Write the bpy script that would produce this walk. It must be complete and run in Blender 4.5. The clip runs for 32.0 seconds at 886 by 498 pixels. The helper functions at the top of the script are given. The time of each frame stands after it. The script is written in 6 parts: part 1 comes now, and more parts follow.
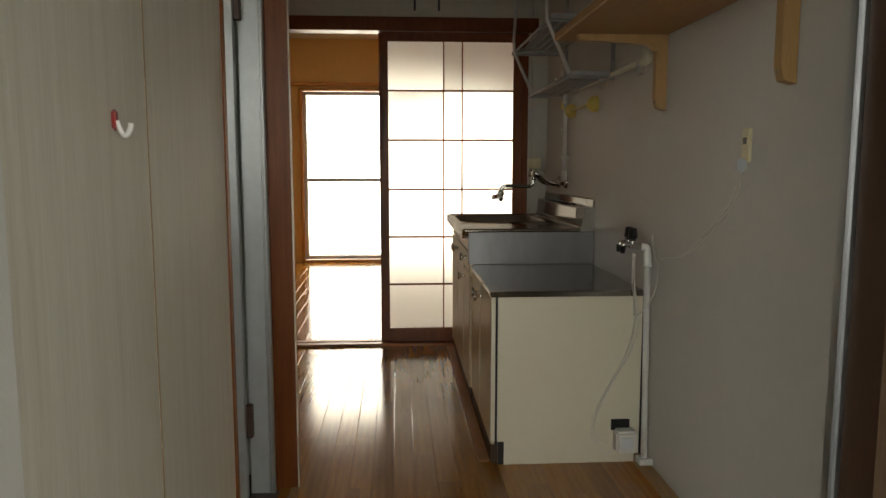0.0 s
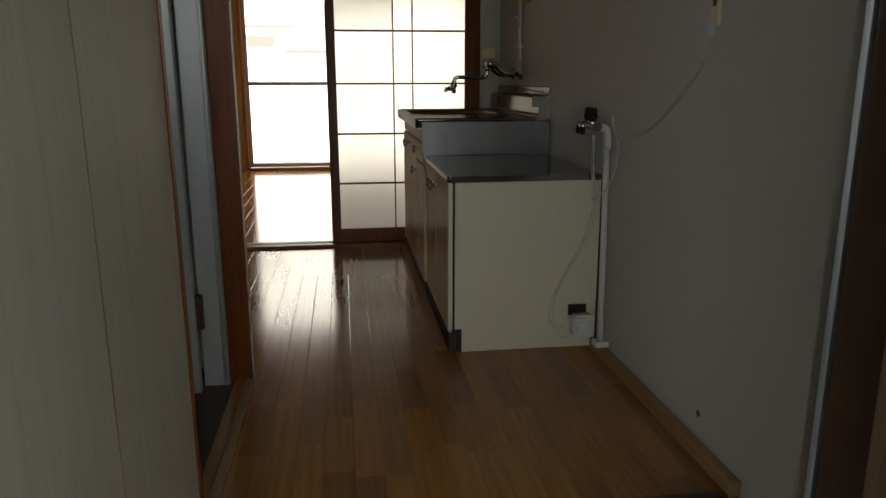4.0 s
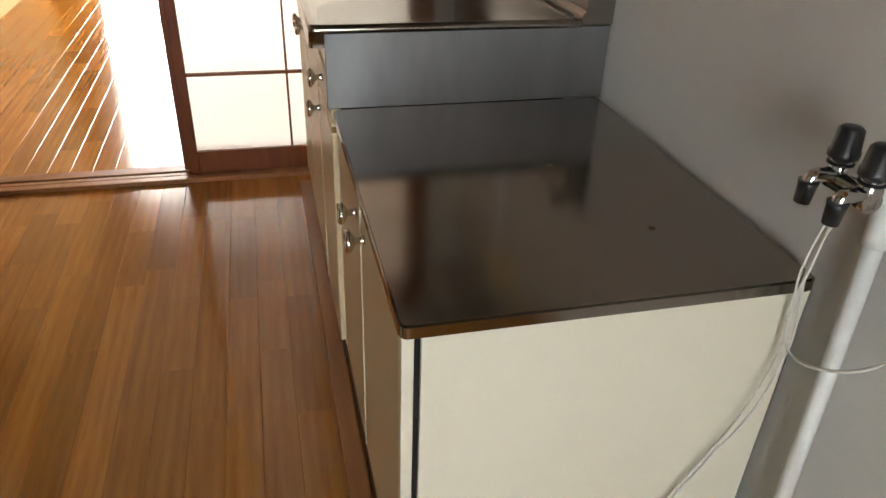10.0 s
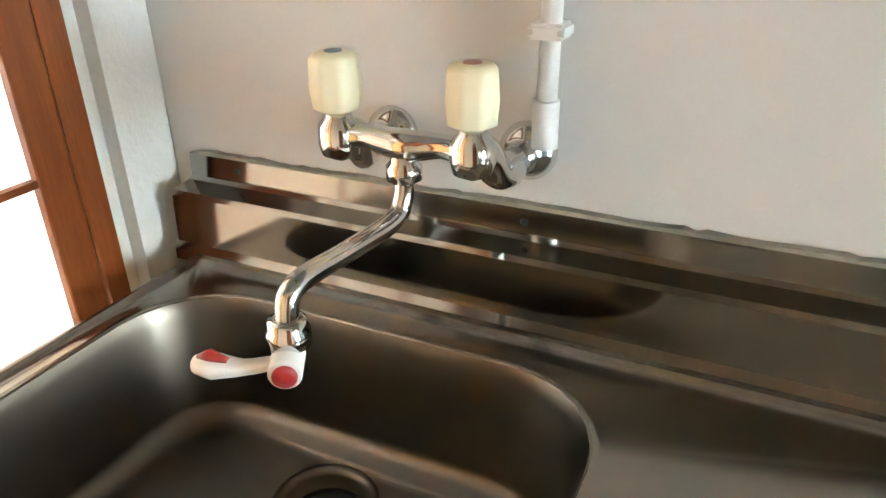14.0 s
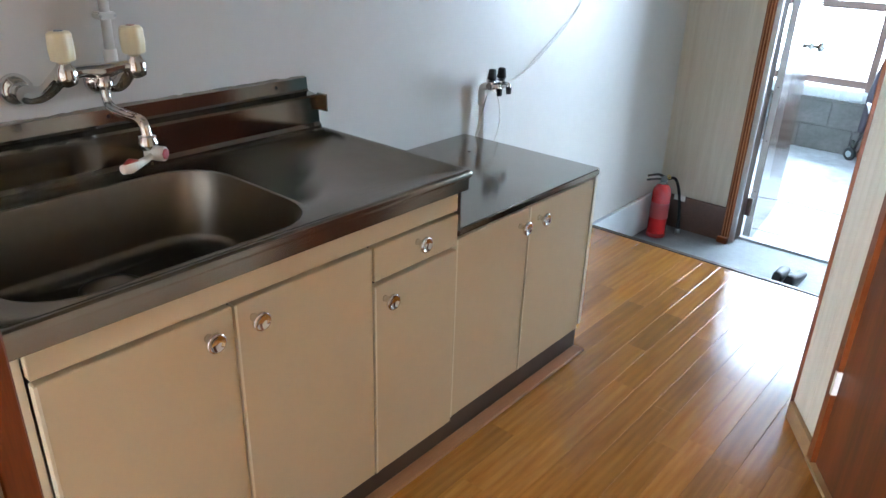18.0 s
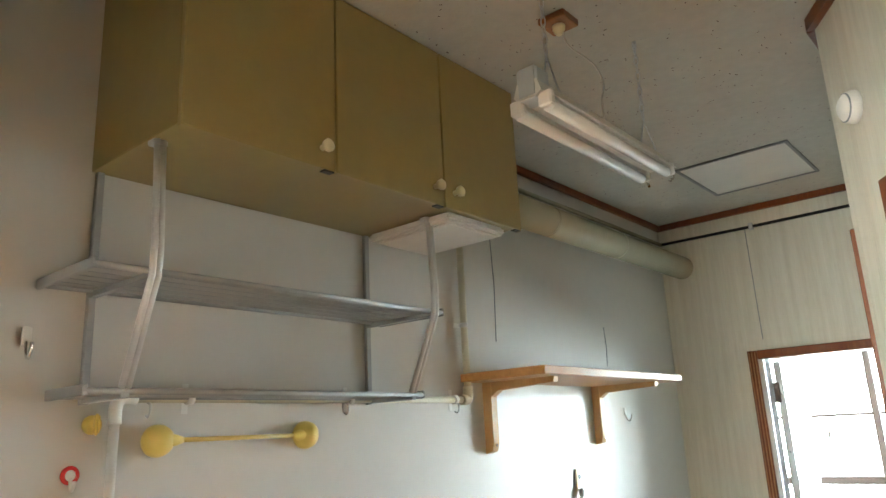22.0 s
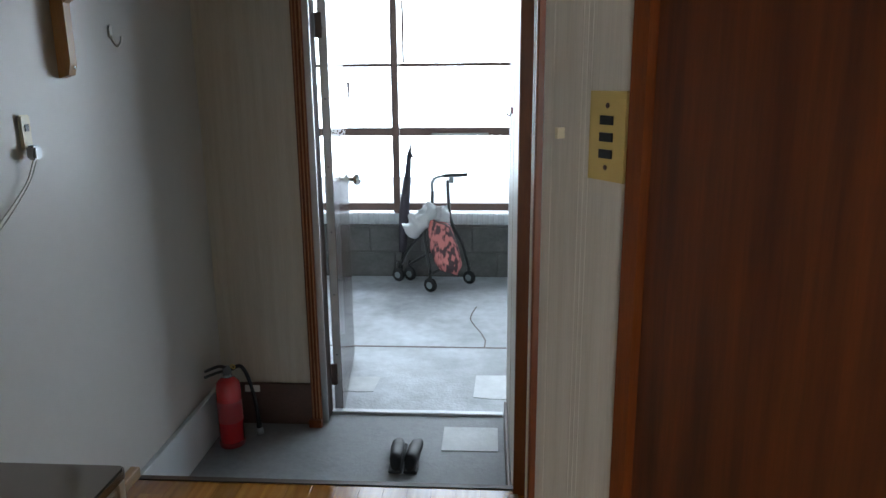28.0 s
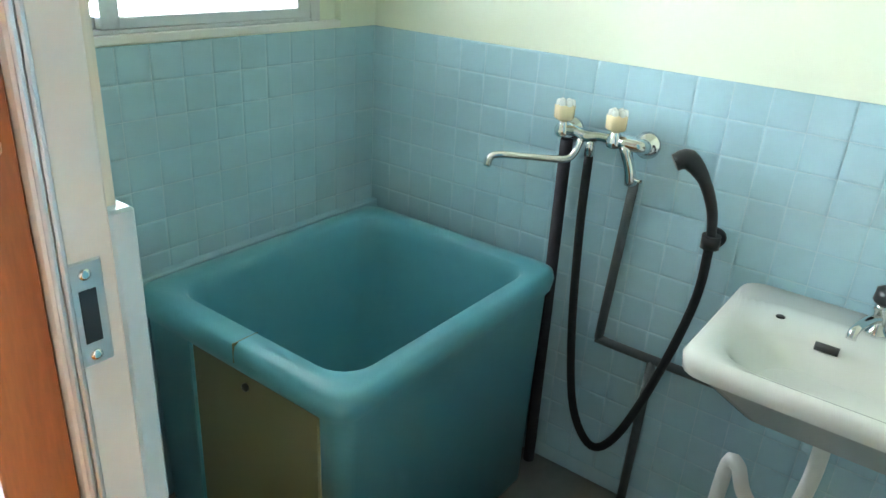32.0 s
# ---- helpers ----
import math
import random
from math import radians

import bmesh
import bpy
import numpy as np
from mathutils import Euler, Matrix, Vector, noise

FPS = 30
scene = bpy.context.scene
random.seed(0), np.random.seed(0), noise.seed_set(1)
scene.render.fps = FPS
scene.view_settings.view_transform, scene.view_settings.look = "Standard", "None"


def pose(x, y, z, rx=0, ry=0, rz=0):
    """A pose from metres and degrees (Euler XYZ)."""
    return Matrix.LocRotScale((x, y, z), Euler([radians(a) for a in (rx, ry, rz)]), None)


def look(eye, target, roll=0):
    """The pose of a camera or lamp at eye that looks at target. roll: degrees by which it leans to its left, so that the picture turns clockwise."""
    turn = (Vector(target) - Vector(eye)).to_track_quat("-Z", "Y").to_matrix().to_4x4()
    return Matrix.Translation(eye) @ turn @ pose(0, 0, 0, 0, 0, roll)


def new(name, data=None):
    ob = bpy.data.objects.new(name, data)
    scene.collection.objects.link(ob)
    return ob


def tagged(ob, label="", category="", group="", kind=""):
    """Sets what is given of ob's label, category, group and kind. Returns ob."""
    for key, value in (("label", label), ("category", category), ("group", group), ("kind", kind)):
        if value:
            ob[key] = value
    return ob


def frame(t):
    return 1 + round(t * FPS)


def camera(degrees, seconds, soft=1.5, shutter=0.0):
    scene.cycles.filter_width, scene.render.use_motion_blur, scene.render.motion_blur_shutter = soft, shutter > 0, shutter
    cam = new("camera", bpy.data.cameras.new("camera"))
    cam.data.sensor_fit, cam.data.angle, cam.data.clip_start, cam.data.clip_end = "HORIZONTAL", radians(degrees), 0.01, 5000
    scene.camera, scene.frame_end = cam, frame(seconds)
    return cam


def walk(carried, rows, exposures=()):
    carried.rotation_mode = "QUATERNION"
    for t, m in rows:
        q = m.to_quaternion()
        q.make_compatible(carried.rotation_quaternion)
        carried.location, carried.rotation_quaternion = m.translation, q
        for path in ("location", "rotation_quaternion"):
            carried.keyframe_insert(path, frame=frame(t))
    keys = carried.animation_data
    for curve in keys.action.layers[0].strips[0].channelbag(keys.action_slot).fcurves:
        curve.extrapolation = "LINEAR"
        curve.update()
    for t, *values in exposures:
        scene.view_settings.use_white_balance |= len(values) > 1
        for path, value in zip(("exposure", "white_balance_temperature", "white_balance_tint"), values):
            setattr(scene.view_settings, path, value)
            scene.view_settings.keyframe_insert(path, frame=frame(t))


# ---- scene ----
cam = camera(63.3, 32.0)
PATH = [
    (0, (-0.887, -1.483, 1.082), (-0.762, 0.5, 0.851), -0.0),
    (0.5, (-0.884, -1.5, 1.097), (-0.75, 0.496, 1.098), 0.2),
    (1, (-0.887, -1.508, 1.105), (-0.753, 0.475, 1.325), 0.0),
    (1.5, (-0.888, -1.514, 1.109), (-0.752, 0.453, 1.442), 0.0),
    (2, (-0.889, -1.517, 1.11), (-0.75, 0.439, 1.502), 0.1),
    (2.5, (-0.892, -1.517, 1.107), (-0.749, 0.448, 1.452), 0.2),
    (3, (-0.907, -1.507, 1.095), (-0.771, 0.478, 1.302), 0.8),
    (3.5, (-0.919, -1.478, 1.057), (-0.748, 0.514, 1.009), 0.3),
    (4, (-0.909, -1.416, 0.964), (-0.644, 0.513, 0.504), -0.1),
    (4.5, (-0.851, -1.243, 0.893), (-0.54, 0.577, 0.124), 1.4),
    (6.5, (-0.754, -0.344, 1.051), (-0.342, 1.337, 0.048), 0.1),
    (7, (-0.754, -0.165, 1.082), (-0.297, 1.544, 0.148), 0.2),
    (7.5, (-0.772, 0.043, 1.088), (-0.217, 1.74, 0.186), -1.8),
    (8, (-0.769, 0.127, 1.073), (-0.14, 1.755, 0.096), 0.4),
    (8.5, (-0.746, 0.153, 1.073), (-0.128, 1.746, 0.035), 0.4),
    (9, (-0.723, 0.159, 1.093), (-0.144, 1.753, 0.033), 3.7),
    (9.5, (-0.704, 0.209, 1.098), (-0.243, 1.839, 0.035), 2.2),
    (10, (-0.682, 0.363, 1.137), (-0.247, 2.017, 0.1), 2.4),
    (10.5, (-0.707, 0.452, 1.221), (-0.224, 2.091, 0.182), 2.9),
    (11, (-0.716, 0.615, 1.23), (-0.216, 2.274, 0.232), 1.7),
    (11.5, (-0.745, 0.838, 1.235), (-0.181, 2.508, 0.289), 2.0),
    (12, (-0.783, 1.101, 1.23), (-0.094, 2.729, 0.295), 1.7),
    (12.5, (-0.776, 1.378, 1.203), (0.099, 2.94, 0.312), 3.0),
    (13, (-0.744, 1.612, 1.226), (0.199, 3.126, 0.32), 2.9),
    (13.5, (-0.762, 1.842, 1.233), (0.632, 2.991, 0.375), 0.4),
    (14.0, (-0.713, 2.008, 1.249), (0.890, 2.797, 0.351), -1.2),
    (14.4, (-0.701, 2.121, 1.252), (1.040, 2.518, 0.350), -1.9),
    (16.5, (-1.313, 2.745, 1.294), (0.186, 1.656, 0.539), -0.6),
    (17, (-1.424, 2.845, 1.312), (-0.132, 1.531, 0.534), 1.4),
    (17.5, (-1.547, 2.935, 1.304), (-0.365, 1.54, 0.493), 1.6),
    (18, (-1.576, 2.953, 1.317), (-0.401, 1.559, 0.493), 1.8),
    (18.5, (-1.578, 2.954, 1.328), (-0.38, 1.532, 0.592), 0.5),
    (19, (-1.581, 2.958, 1.352), (-0.315, 1.498, 0.839), -0.0),
    (19.5, (-1.584, 2.961, 1.361), (-0.272, 1.469, 1.133), -0.5),
    (20, (-1.6, 2.963, 1.361), (-0.295, 1.449, 1.44), -2.1),
    (20.5, (-1.589, 2.964, 1.375), (-0.311, 1.457, 1.686), -3.4),
    (21, (-1.582, 2.955, 1.359), (-0.347, 1.461, 1.849), -3.6),
    (21.5, (-1.595, 2.967, 1.355), (-0.364, 1.491, 1.906), -3.8),
    (22, (-1.572, 2.966, 1.337), (-0.333, 1.477, 1.835), -2.8),
    (22.5, (-1.551, 2.966, 1.319), (-0.276, 1.453, 1.609), -2.4),
    (23, (-1.613, 3.005, 1.31), (-0.305, 1.493, 1.323), -1.6),
    (23.5, (-1.594, 3.019, 1.344), (-0.311, 1.533, 0.958), -1.1),
    (24, (-1.579, 3.017, 1.333), (-0.359, 1.596, 0.631), -0.3),
    (24.5, (-1.581, 3.025, 1.329), (-0.409, 1.651, 0.469), -0.5),
    (25, (-1.572, 3.041, 1.309), (-0.493, 1.668, 0.334), -2.2),
    (25.5, (-1.5, 3.073, 1.297), (-0.719, 1.477, 0.379), -2.9),
    (26, (-1.438, 3.075, 1.3), (-0.901, 1.299, 0.552), -2.5),
    (26.5, (-1.41, 2.909, 1.297), (-1.068, 1.042, 0.667), -1.2),
    (28.5, (-1.057, 1.723, 1.258), (-1.16, -0.221, 0.797), -0.5),
    (29, (-0.978, 1.434, 1.262), (-1.493, -0.434, 0.766), -0.7),
    (29.5, (-0.937, 1.211, 1.269), (-1.742, -0.543, 0.743), 0.4),
    (30, (-0.926, 1.0, 1.277), (-2.008, -0.58, 0.699), -1.3),
    (30.5, (-0.965, 0.835, 1.278), (-2.283, -0.549, 0.69), 1.5),
    (31, (-1.017, 0.733, 1.287), (-2.43, -0.554, 0.696), 2.5),
    (31.5, (-1.042, 0.681, 1.285), (-2.515, -0.505, 0.634), 1.7),
    (32, (-1.055, 0.658, 1.273), (-2.541, -0.415, 0.474), 3.6),
]
EXPOSURES = [
    (0.0, -3.6, 8300, 10), (1.0, -4.35, 7980, 10), (2.0, -4.45, 8300, 10), (3.0, -3.95, 7980, 10), (4.0, -4.55, 7560, 10), (4.5, -4.25, 7140, 10),
    (6.5, -1.6, 7660, 10), (8.0, -1.9, 7040, 12), (9.0, -2.1, 7040, 12), (11.0, -1.85, 7460, 12), (12.0, -1.58, 6900, 11), (13.0, -1.55, 6300, 10), (13.4, -0.5, 6350, 6),
    (14.5, -0.05, 6050, 2), (17.0, -0.75, 5350, 6), (19.0, -1.3, 5750, 6), (20.0, -1.45, 6200, 4), (21.0, -1.35, 6450, 1), (22.0, -0.8, 6400, -1),
    (23.0, -1.0, 6000, 8), (24.0, -1.45, 5650, 10), (25.0, -1.5, 5500, 10), (26.0, -1.5, 5700, 10), (26.5, -1.95, 5800, 10), (28.0, -3.1, 6100, 10), (28.5, -4.15, 6200, 10),
    (29.2, -4.05, 6200, 10), (29.6, -3.75, 6200, 10), (30.0, -3.15, 6300, 10), (30.8, -1.2, 6700, 8), (32.0, 0.35, 6400, 10),
]
walk(cam, [(t, look(eye, target, roll)) for t, eye, target, roll in PATH], EXPOSURES)

# ---- world, sun, large lights ----
world = bpy.data.worlds.new("world")
scene.world = world
world.use_nodes = True
wn = world.node_tree.nodes
sky = wn.new("ShaderNodeTexSky")
sky.sky_type = "NISHITA"
sky.sun_disc = False
sky.sun_elevation, sky.sun_rotation = radians(50), radians(35)
wn["Background"].inputs["Strength"].default_value = 0.15
world.node_tree.links.new(sky.outputs["Color"], wn["Background"].inputs["Color"])
sun = new("sun", bpy.data.lights.new("sun", "SUN"))
sun.data.energy, sun.data.angle, sun.data.color = 1.2, radians(12), (1.0, 0.96, 0.9)
sun.matrix_world = look((3, 5, 6), (0, 0, 0))


def window_light(name, eye, target, sx, sy, watts, color, spread=180):
    lamp = new(name, bpy.data.lights.new(name, "AREA"))
    lamp.data.shape, lamp.data.size, lamp.data.size_y = "RECTANGLE", sx, sy
    lamp.data.energy, lamp.data.color = watts, color
    lamp.data.spread = radians(spread)
    lamp.matrix_world = look(eye, target)
    return lamp


window_light("balcony_daylight", (-0.7, 6.75, 1.0), (-0.7, 0, 0.9), 2.4, 1.7, 25, (1.0, 0.96, 0.90))
window_light("entrance_daylight", (-0.82, -1.15, 0.85), (-0.82, 3, 0.6), 0.7, 1.6, 0.4, (0.80, 0.90, 1.0), 115)
window_light("bathroom_daylight", (-2.06, -1.05, 1.45), (-2.06, 2, 1.5), 0.95, 0.7, 13, (0.9, 0.96, 1.0), 150)

# ---- materials ----


def material(name, color, rough=0.5, metal=0.0, second=None, scale=6.0, stretch=(1, 1, 1), bump=0.0, bump_scale=40.0,
             amount=0.6, detail=6.0, per_object=0.0, fine=0.0, coat=0.0, spec=0.5, vary=0.25, grain=0.0, coat_rough=0.12):
    """A procedural surface: base colour varied by two noises, an optional second tone, relief and per-piece shade."""
    m = bpy.data.materials.new(name)
    m.use_nodes = True
    nt = m.node_tree
    b = nt.nodes["Principled BSDF"]
    b.inputs["Roughness"].default_value, b.inputs["Metallic"].default_value = rough, metal
    b.inputs["Coat Weight"].default_value = coat
    b.inputs["Coat Roughness"].default_value = coat_rough
    b.inputs["Specular IOR Level"].default_value = spec
    co = nt.nodes.new("ShaderNodeTexCoord")
    mp = nt.nodes.new("ShaderNodeMapping")
    mp.inputs["Scale"].default_value = stretch
    nt.links.new(co.outputs["Object"], mp.inputs["Vector"])
    vec = mp.outputs["Vector"]
    n1 = nt.nodes.new("ShaderNodeTexNoise")
    n1.inputs["Scale"].default_value, n1.inputs["Detail"].default_value = scale, detail
    n1.inputs["Roughness"].default_value = 0.6
    if per_object:
        oi = nt.nodes.new("ShaderNodeObjectInfo")
        add = nt.nodes.new("ShaderNodeVectorMath")
        add.operation = "MULTIPLY_ADD"
        cmb = nt.nodes.new("ShaderNodeCombineXYZ")
        for k in range(3):
            nt.links.new(oi.outputs["Random"], cmb.inputs[k])
        add.inputs[1].default_value = (37, 53, 71)
        nt.links.new(cmb.outputs[0], add.inputs[0])
        nt.links.new(vec, add.inputs[2])
        vec = add.outputs[0]
    nt.links.new(vec, n1.inputs["Vector"])
    ramp = nt.nodes.new("ShaderNodeValToRGB")
    ramp.color_ramp.elements[0].position, ramp.color_ramp.elements[1].position = 0.5 - amount / 2.5, 0.5 + amount / 2.5
    c2 = second or tuple(v * 0.88 for v in color)
    ramp.color_ramp.elements[0].color, ramp.color_ramp.elements[1].color = (*c2, 1), (*color, 1)
    nt.links.new(n1.outputs["Fac"], ramp.inputs["Fac"])
    out = ramp.outputs["Color"]
    if grain:
        wv = nt.nodes.new("ShaderNodeTexWave")
        wv.inputs["Scale"].default_value, wv.inputs["Distortion"].default_value = 1.3, 9.0
        wv.inputs["Detail"].default_value, wv.inputs["Detail Scale"].default_value = 1.5, 0.5
        nt.links.new(vec, wv.inputs["Vector"])
        hg = nt.nodes.new("ShaderNodeHueSaturation")
        mg = nt.nodes.new("ShaderNodeMapRange")
        mg.inputs["To Min"].default_value, mg.inputs["To Max"].default_value = 1 - grain, 1 + grain * 0.6
        nt.links.new(wv.outputs["Fac"], mg.inputs["Value"])
        nt.links.new(mg.outputs["Result"], hg.inputs["Value"])
        nt.links.new(out, hg.inputs["Color"])
        out = hg.outputs["Color"]
    if fine:
        n2 = nt.nodes.new("ShaderNodeTexNoise")
        n2.inputs["Scale"].default_value, n2.inputs["Detail"].default_value = scale * 9, 4
        nt.links.new(vec, n2.inputs["Vector"])
        hs = nt.nodes.new("ShaderNodeHueSaturation")
        mr = nt.nodes.new("ShaderNodeMapRange")
        mr.inputs["From Min"].default_value, mr.inputs["From Max"].default_value = 0.3, 0.7
        mr.inputs["To Min"].default_value, mr.inputs["To Max"].default_value = 1 - fine, 1 + fine
        nt.links.new(n2.outputs["Fac"], mr.inputs["Value"])
        nt.links.new(mr.outputs["Result"], hs.inputs["Value"])
        nt.links.new(out, hs.inputs["Color"])
        out = hs.outputs["Color"]
    if per_object:
        hs = nt.nodes.new("ShaderNodeHueSaturation")
        mr = nt.nodes.new("ShaderNodeMapRange")
        mr.inputs["To Min"].default_value, mr.inputs["To Max"].default_value = 1 - per_object, 1 + per_object
        nt.links.new(oi.outputs["Random"], mr.inputs["Value"])
        nt.links.new(mr.outputs["Result"], hs.inputs["Value"])
        nt.links.new(out, hs.inputs["Color"])
        out = hs.outputs["Color"]
    nt.links.new(out, b.inputs["Base Color"])
    if rough > 0.02 and vary:
        rr = nt.nodes.new("ShaderNodeMapRange")
        lo, hi = rough * (1 - vary), min(1, rough * (1 + vary))
        lo, hi = (max(lo, 0.285), hi) if rough >= 0.274 else (lo, min(hi, 0.265))
        rr.inputs["To Min"].default_value, rr.inputs["To Max"].default_value = lo, hi
        nt.links.new(n1.outputs["Fac"], rr.inputs["Value"])
        nt.links.new(rr.outputs["Result"], b.inputs["Roughness"])
    if bump:
        n3 = nt.nodes.new("ShaderNodeTexNoise")
        n3.inputs["Scale"].default_value, n3.inputs["Detail"].default_value = bump_scale, 5
        nt.links.new(vec, n3.inputs["Vector"])
        bp = nt.nodes.new("ShaderNodeBump")
        bp.inputs["Strength"].default_value, bp.inputs["Distance"].default_value = bump, 0.01
        nt.links.new(n3.outputs["Fac"], bp.inputs["Height"])
        nt.links.new(bp.outputs["Normal"], b.inputs["Normal"])
    return m


M = {}
M["wall_paint"] = material("wall_paint", (0.64, 0.63, 0.60), 0.5, second=(0.585, 0.57, 0.54), scale=2.2, detail=1.2, amount=0.9, bump=0.05, bump_scale=6, fine=0.012, coat=0.21, vary=0.1, coat_rough=0.2)
M["panel"] = material("printed_panel", (0.72, 0.69, 0.60), 0.42, second=(0.60, 0.56, 0.46), scale=14, stretch=(3, 3, 0.12), bump=0.06, bump_scale=60, fine=0.05)
M["plaster"] = material("plaster", (0.70, 0.68, 0.63), 0.8, scale=3, bump=0.12, bump_scale=120, fine=0.03)
M["ceiling"] = material("acoustic_board", (0.54, 0.52, 0.46), 0.9, scale=3, bump=0.2, bump_scale=90, fine=0.04)
M["floor_wood"] = material("floor_wood", (0.40, 0.180, 0.030), 0.15, second=(0.27, 0.100, 0.013), scale=6, stretch=(9, 0.6, 1), bump=0.006, bump_scale=9, per_object=0.24, fine=0.05, coat=0.45, grain=0.08)
M["underfloor"] = material("floor_joint", (0.20, 0.09, 0.03), 0.7, scale=8)
M["trim"] = material("trim_wood", (0.19, 0.051, 0.010), 0.36, spec=0.3, second=(0.12, 0.028, 0.006), scale=7, stretch=(8, 8, 0.5), bump=0.04, fine=0.10)
M["jamb_wood"] = material("plywood_jamb", (0.235, 0.072, 0.017), 0.36, spec=0.3, second=(0.165, 0.045, 0.010), scale=3.2, stretch=(9, 9, 1.1), amount=0.5, bump=0.03, fine=0.10)
M["sill_wood"] = material("sill_wood", (0.36, 0.16, 0.06), 0.4, second=(0.27, 0.11, 0.04), scale=7, stretch=(8, 0.5, 8), fine=0.1, bump=0.04)
M["base_wood"] = material("skirting_wood", (0.38, 0.24, 0.11), 0.45, second=(0.30, 0.18, 0.08), scale=7, stretch=(8, 0.5, 8), fine=0.08)
M["dark_door"] = material("dark_door_veneer", (0.13, 0.035, 0.009), 0.34, second=(0.035, 0.011, 0.005), scale=3.4, stretch=(5, 5, 0.35), amount=0.36, bump=0.03, fine=0.12)
M["entry_door"] = material("entry_door_veneer", (0.10, 0.055, 0.03), 0.18, second=(0.055, 0.03, 0.017), scale=6, stretch=(8, 8, 0.4), fine=0.12, coat=0.8)
M["dark_jamb"] = material("dark_jamb_wood", (0.055, 0.025, 0.013), 0.5, second=(0.035, 0.016, 0.009), scale=6, stretch=(8, 8, 0.4), fine=0.1, spec=0.25)
M["cream"] = material("cream_laminate", (0.74, 0.69, 0.56), 0.36, scale=2, second=(0.735, 0.685, 0.553), amount=0.9, fine=0.012, vary=0.0)
M["door_lip"] = material("pale_door_edge", (0.84, 0.76, 0.58), 0.4, scale=6)
M["beige_door"] = material("beige_laminate", (0.62, 0.505, 0.32), 0.30, scale=3, second=(0.61, 0.495, 0.313), amount=0.9, fine=0.012, vary=0.0)
M["steel"] = material("stainless_steel", (0.30, 0.27, 0.235), 0.20, 1.0, second=(0.22, 0.196, 0.168), scale=5, stretch=(1, 1, 1), detail=3.0, amount=0.9, bump=0.004, bump_scale=14, fine=0.03)
# the sink's steel again, coloured darker for the shade inside the bowl
M["steel_bowl_shaded"] = material("stainless_bowl_shaded", (0.155, 0.133, 0.108), 0.31, 1.0, second=(0.13, 0.111, 0.09), scale=5, detail=3.0, amount=0.9, fine=0.03, vary=0.1)
M["steel_bright"] = material("polished_splashback", (0.27, 0.25, 0.225), 0.11, 1.0, second=(0.23, 0.21, 0.185), scale=5, detail=3.0, amount=0.9, bump=0.003, bump_scale=9, fine=0.03)
M["steel_range"] = material("stainless_range_top", (0.33, 0.30, 0.265), 0.13, 1.0, second=(0.28, 0.252, 0.222), scale=4, detail=2.0, amount=0.9, bump=0.003, bump_scale=9, vary=0.06)
M["steel_dull"] = material("stainless_sheet", (0.33, 0.33, 0.345), 0.30, 1.0, second=(0.16, 0.16, 0.17), scale=5, detail=4.0, amount=0.9, stretch=(1, 1, 0.3), bump=0.006, bump_scale=12, fine=0.03)
M["rack_grey"] = material("dull_rack_aluminium", (0.36, 0.365, 0.37), 0.45, 0.3, scale=14, second=(0.30, 0.305, 0.31))
M["rack_pale"] = material("pale_rack_paint", (0.70, 0.71, 0.71), 0.3, 0.4, scale=14, second=(0.62, 0.63, 0.63))
M["chrome"] = material("chrome", (0.80, 0.80, 0.80), 0.09, 1.0, scale=20, second=(0.72, 0.72, 0.71))
M["alu"] = material("aluminium", (0.62, 0.63, 0.64), 0.35, 1.0, scale=20, second=(0.55, 0.56, 0.57))
M["alu_paint"] = material("grey_sash_paint", (0.60, 0.63, 0.65), 0.35, 0.3, scale=20)
M["pvc_white"] = material("white_pvc", (0.78, 0.78, 0.76), 0.35, scale=8)
M["pvc_cream"] = material("cream_pvc", (0.70, 0.66, 0.52), 0.4, scale=8)
M["pvc_dark"] = material("dark_grey_pvc", (0.055, 0.065, 0.07), 0.5, scale=8)
M["pvc_grey"] = material("grey_pvc", (0.22, 0.25, 0.27), 0.5, scale=8)
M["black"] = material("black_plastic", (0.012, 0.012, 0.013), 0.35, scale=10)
M["rubber"] = material("black_rubber", (0.014, 0.014, 0.015), 0.55, scale=10, spec=0.25)
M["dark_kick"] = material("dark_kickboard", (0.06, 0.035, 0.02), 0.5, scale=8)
M["olive"] = material("olive_cupboard", (0.27, 0.20, 0.072), 0.36, second=(0.255, 0.188, 0.067), scale=3, detail=1.0, amount=0.9, fine=0.03)
M["ivory"] = material("ivory_plastic", (0.80, 0.73, 0.50), 0.3, scale=12)
M["plate_yellow"] = material("yellowed_switch_plate", (0.66, 0.50, 0.16), 0.35, scale=10)
M["towel_yellow"] = material("yellow_plastic", (0.78, 0.60, 0.16), 0.3, scale=12)
M["pine"] = material("pine_board", (0.50, 0.265, 0.09), 0.38, second=(0.38, 0.175, 0.055), scale=7, stretch=(8, 0.6, 8), fine=0.08)
M["pine_light"] = material("pale_bracket_wood", (0.45, 0.275, 0.115), 0.42, second=(0.37, 0.21, 0.085), scale=7, stretch=(6, 6, 0.8), fine=0.08)
M["white_board"] = material("white_board", (0.75, 0.74, 0.70), 0.4, scale=5)
M["red"] = material("red_enamel", (0.45, 0.02, 0.02), 0.25, scale=10, coat=0.3)
M["cap_red"] = material("faded_red_cap", (0.45, 0.22, 0.16), 0.35, scale=12)
M["red_dot"] = material("red_cap", (0.30, 0.02, 0.02), 0.3, scale=10)
M["white_plastic"] = material("white_plastic", (0.82, 0.80, 0.76), 0.3, scale=12)
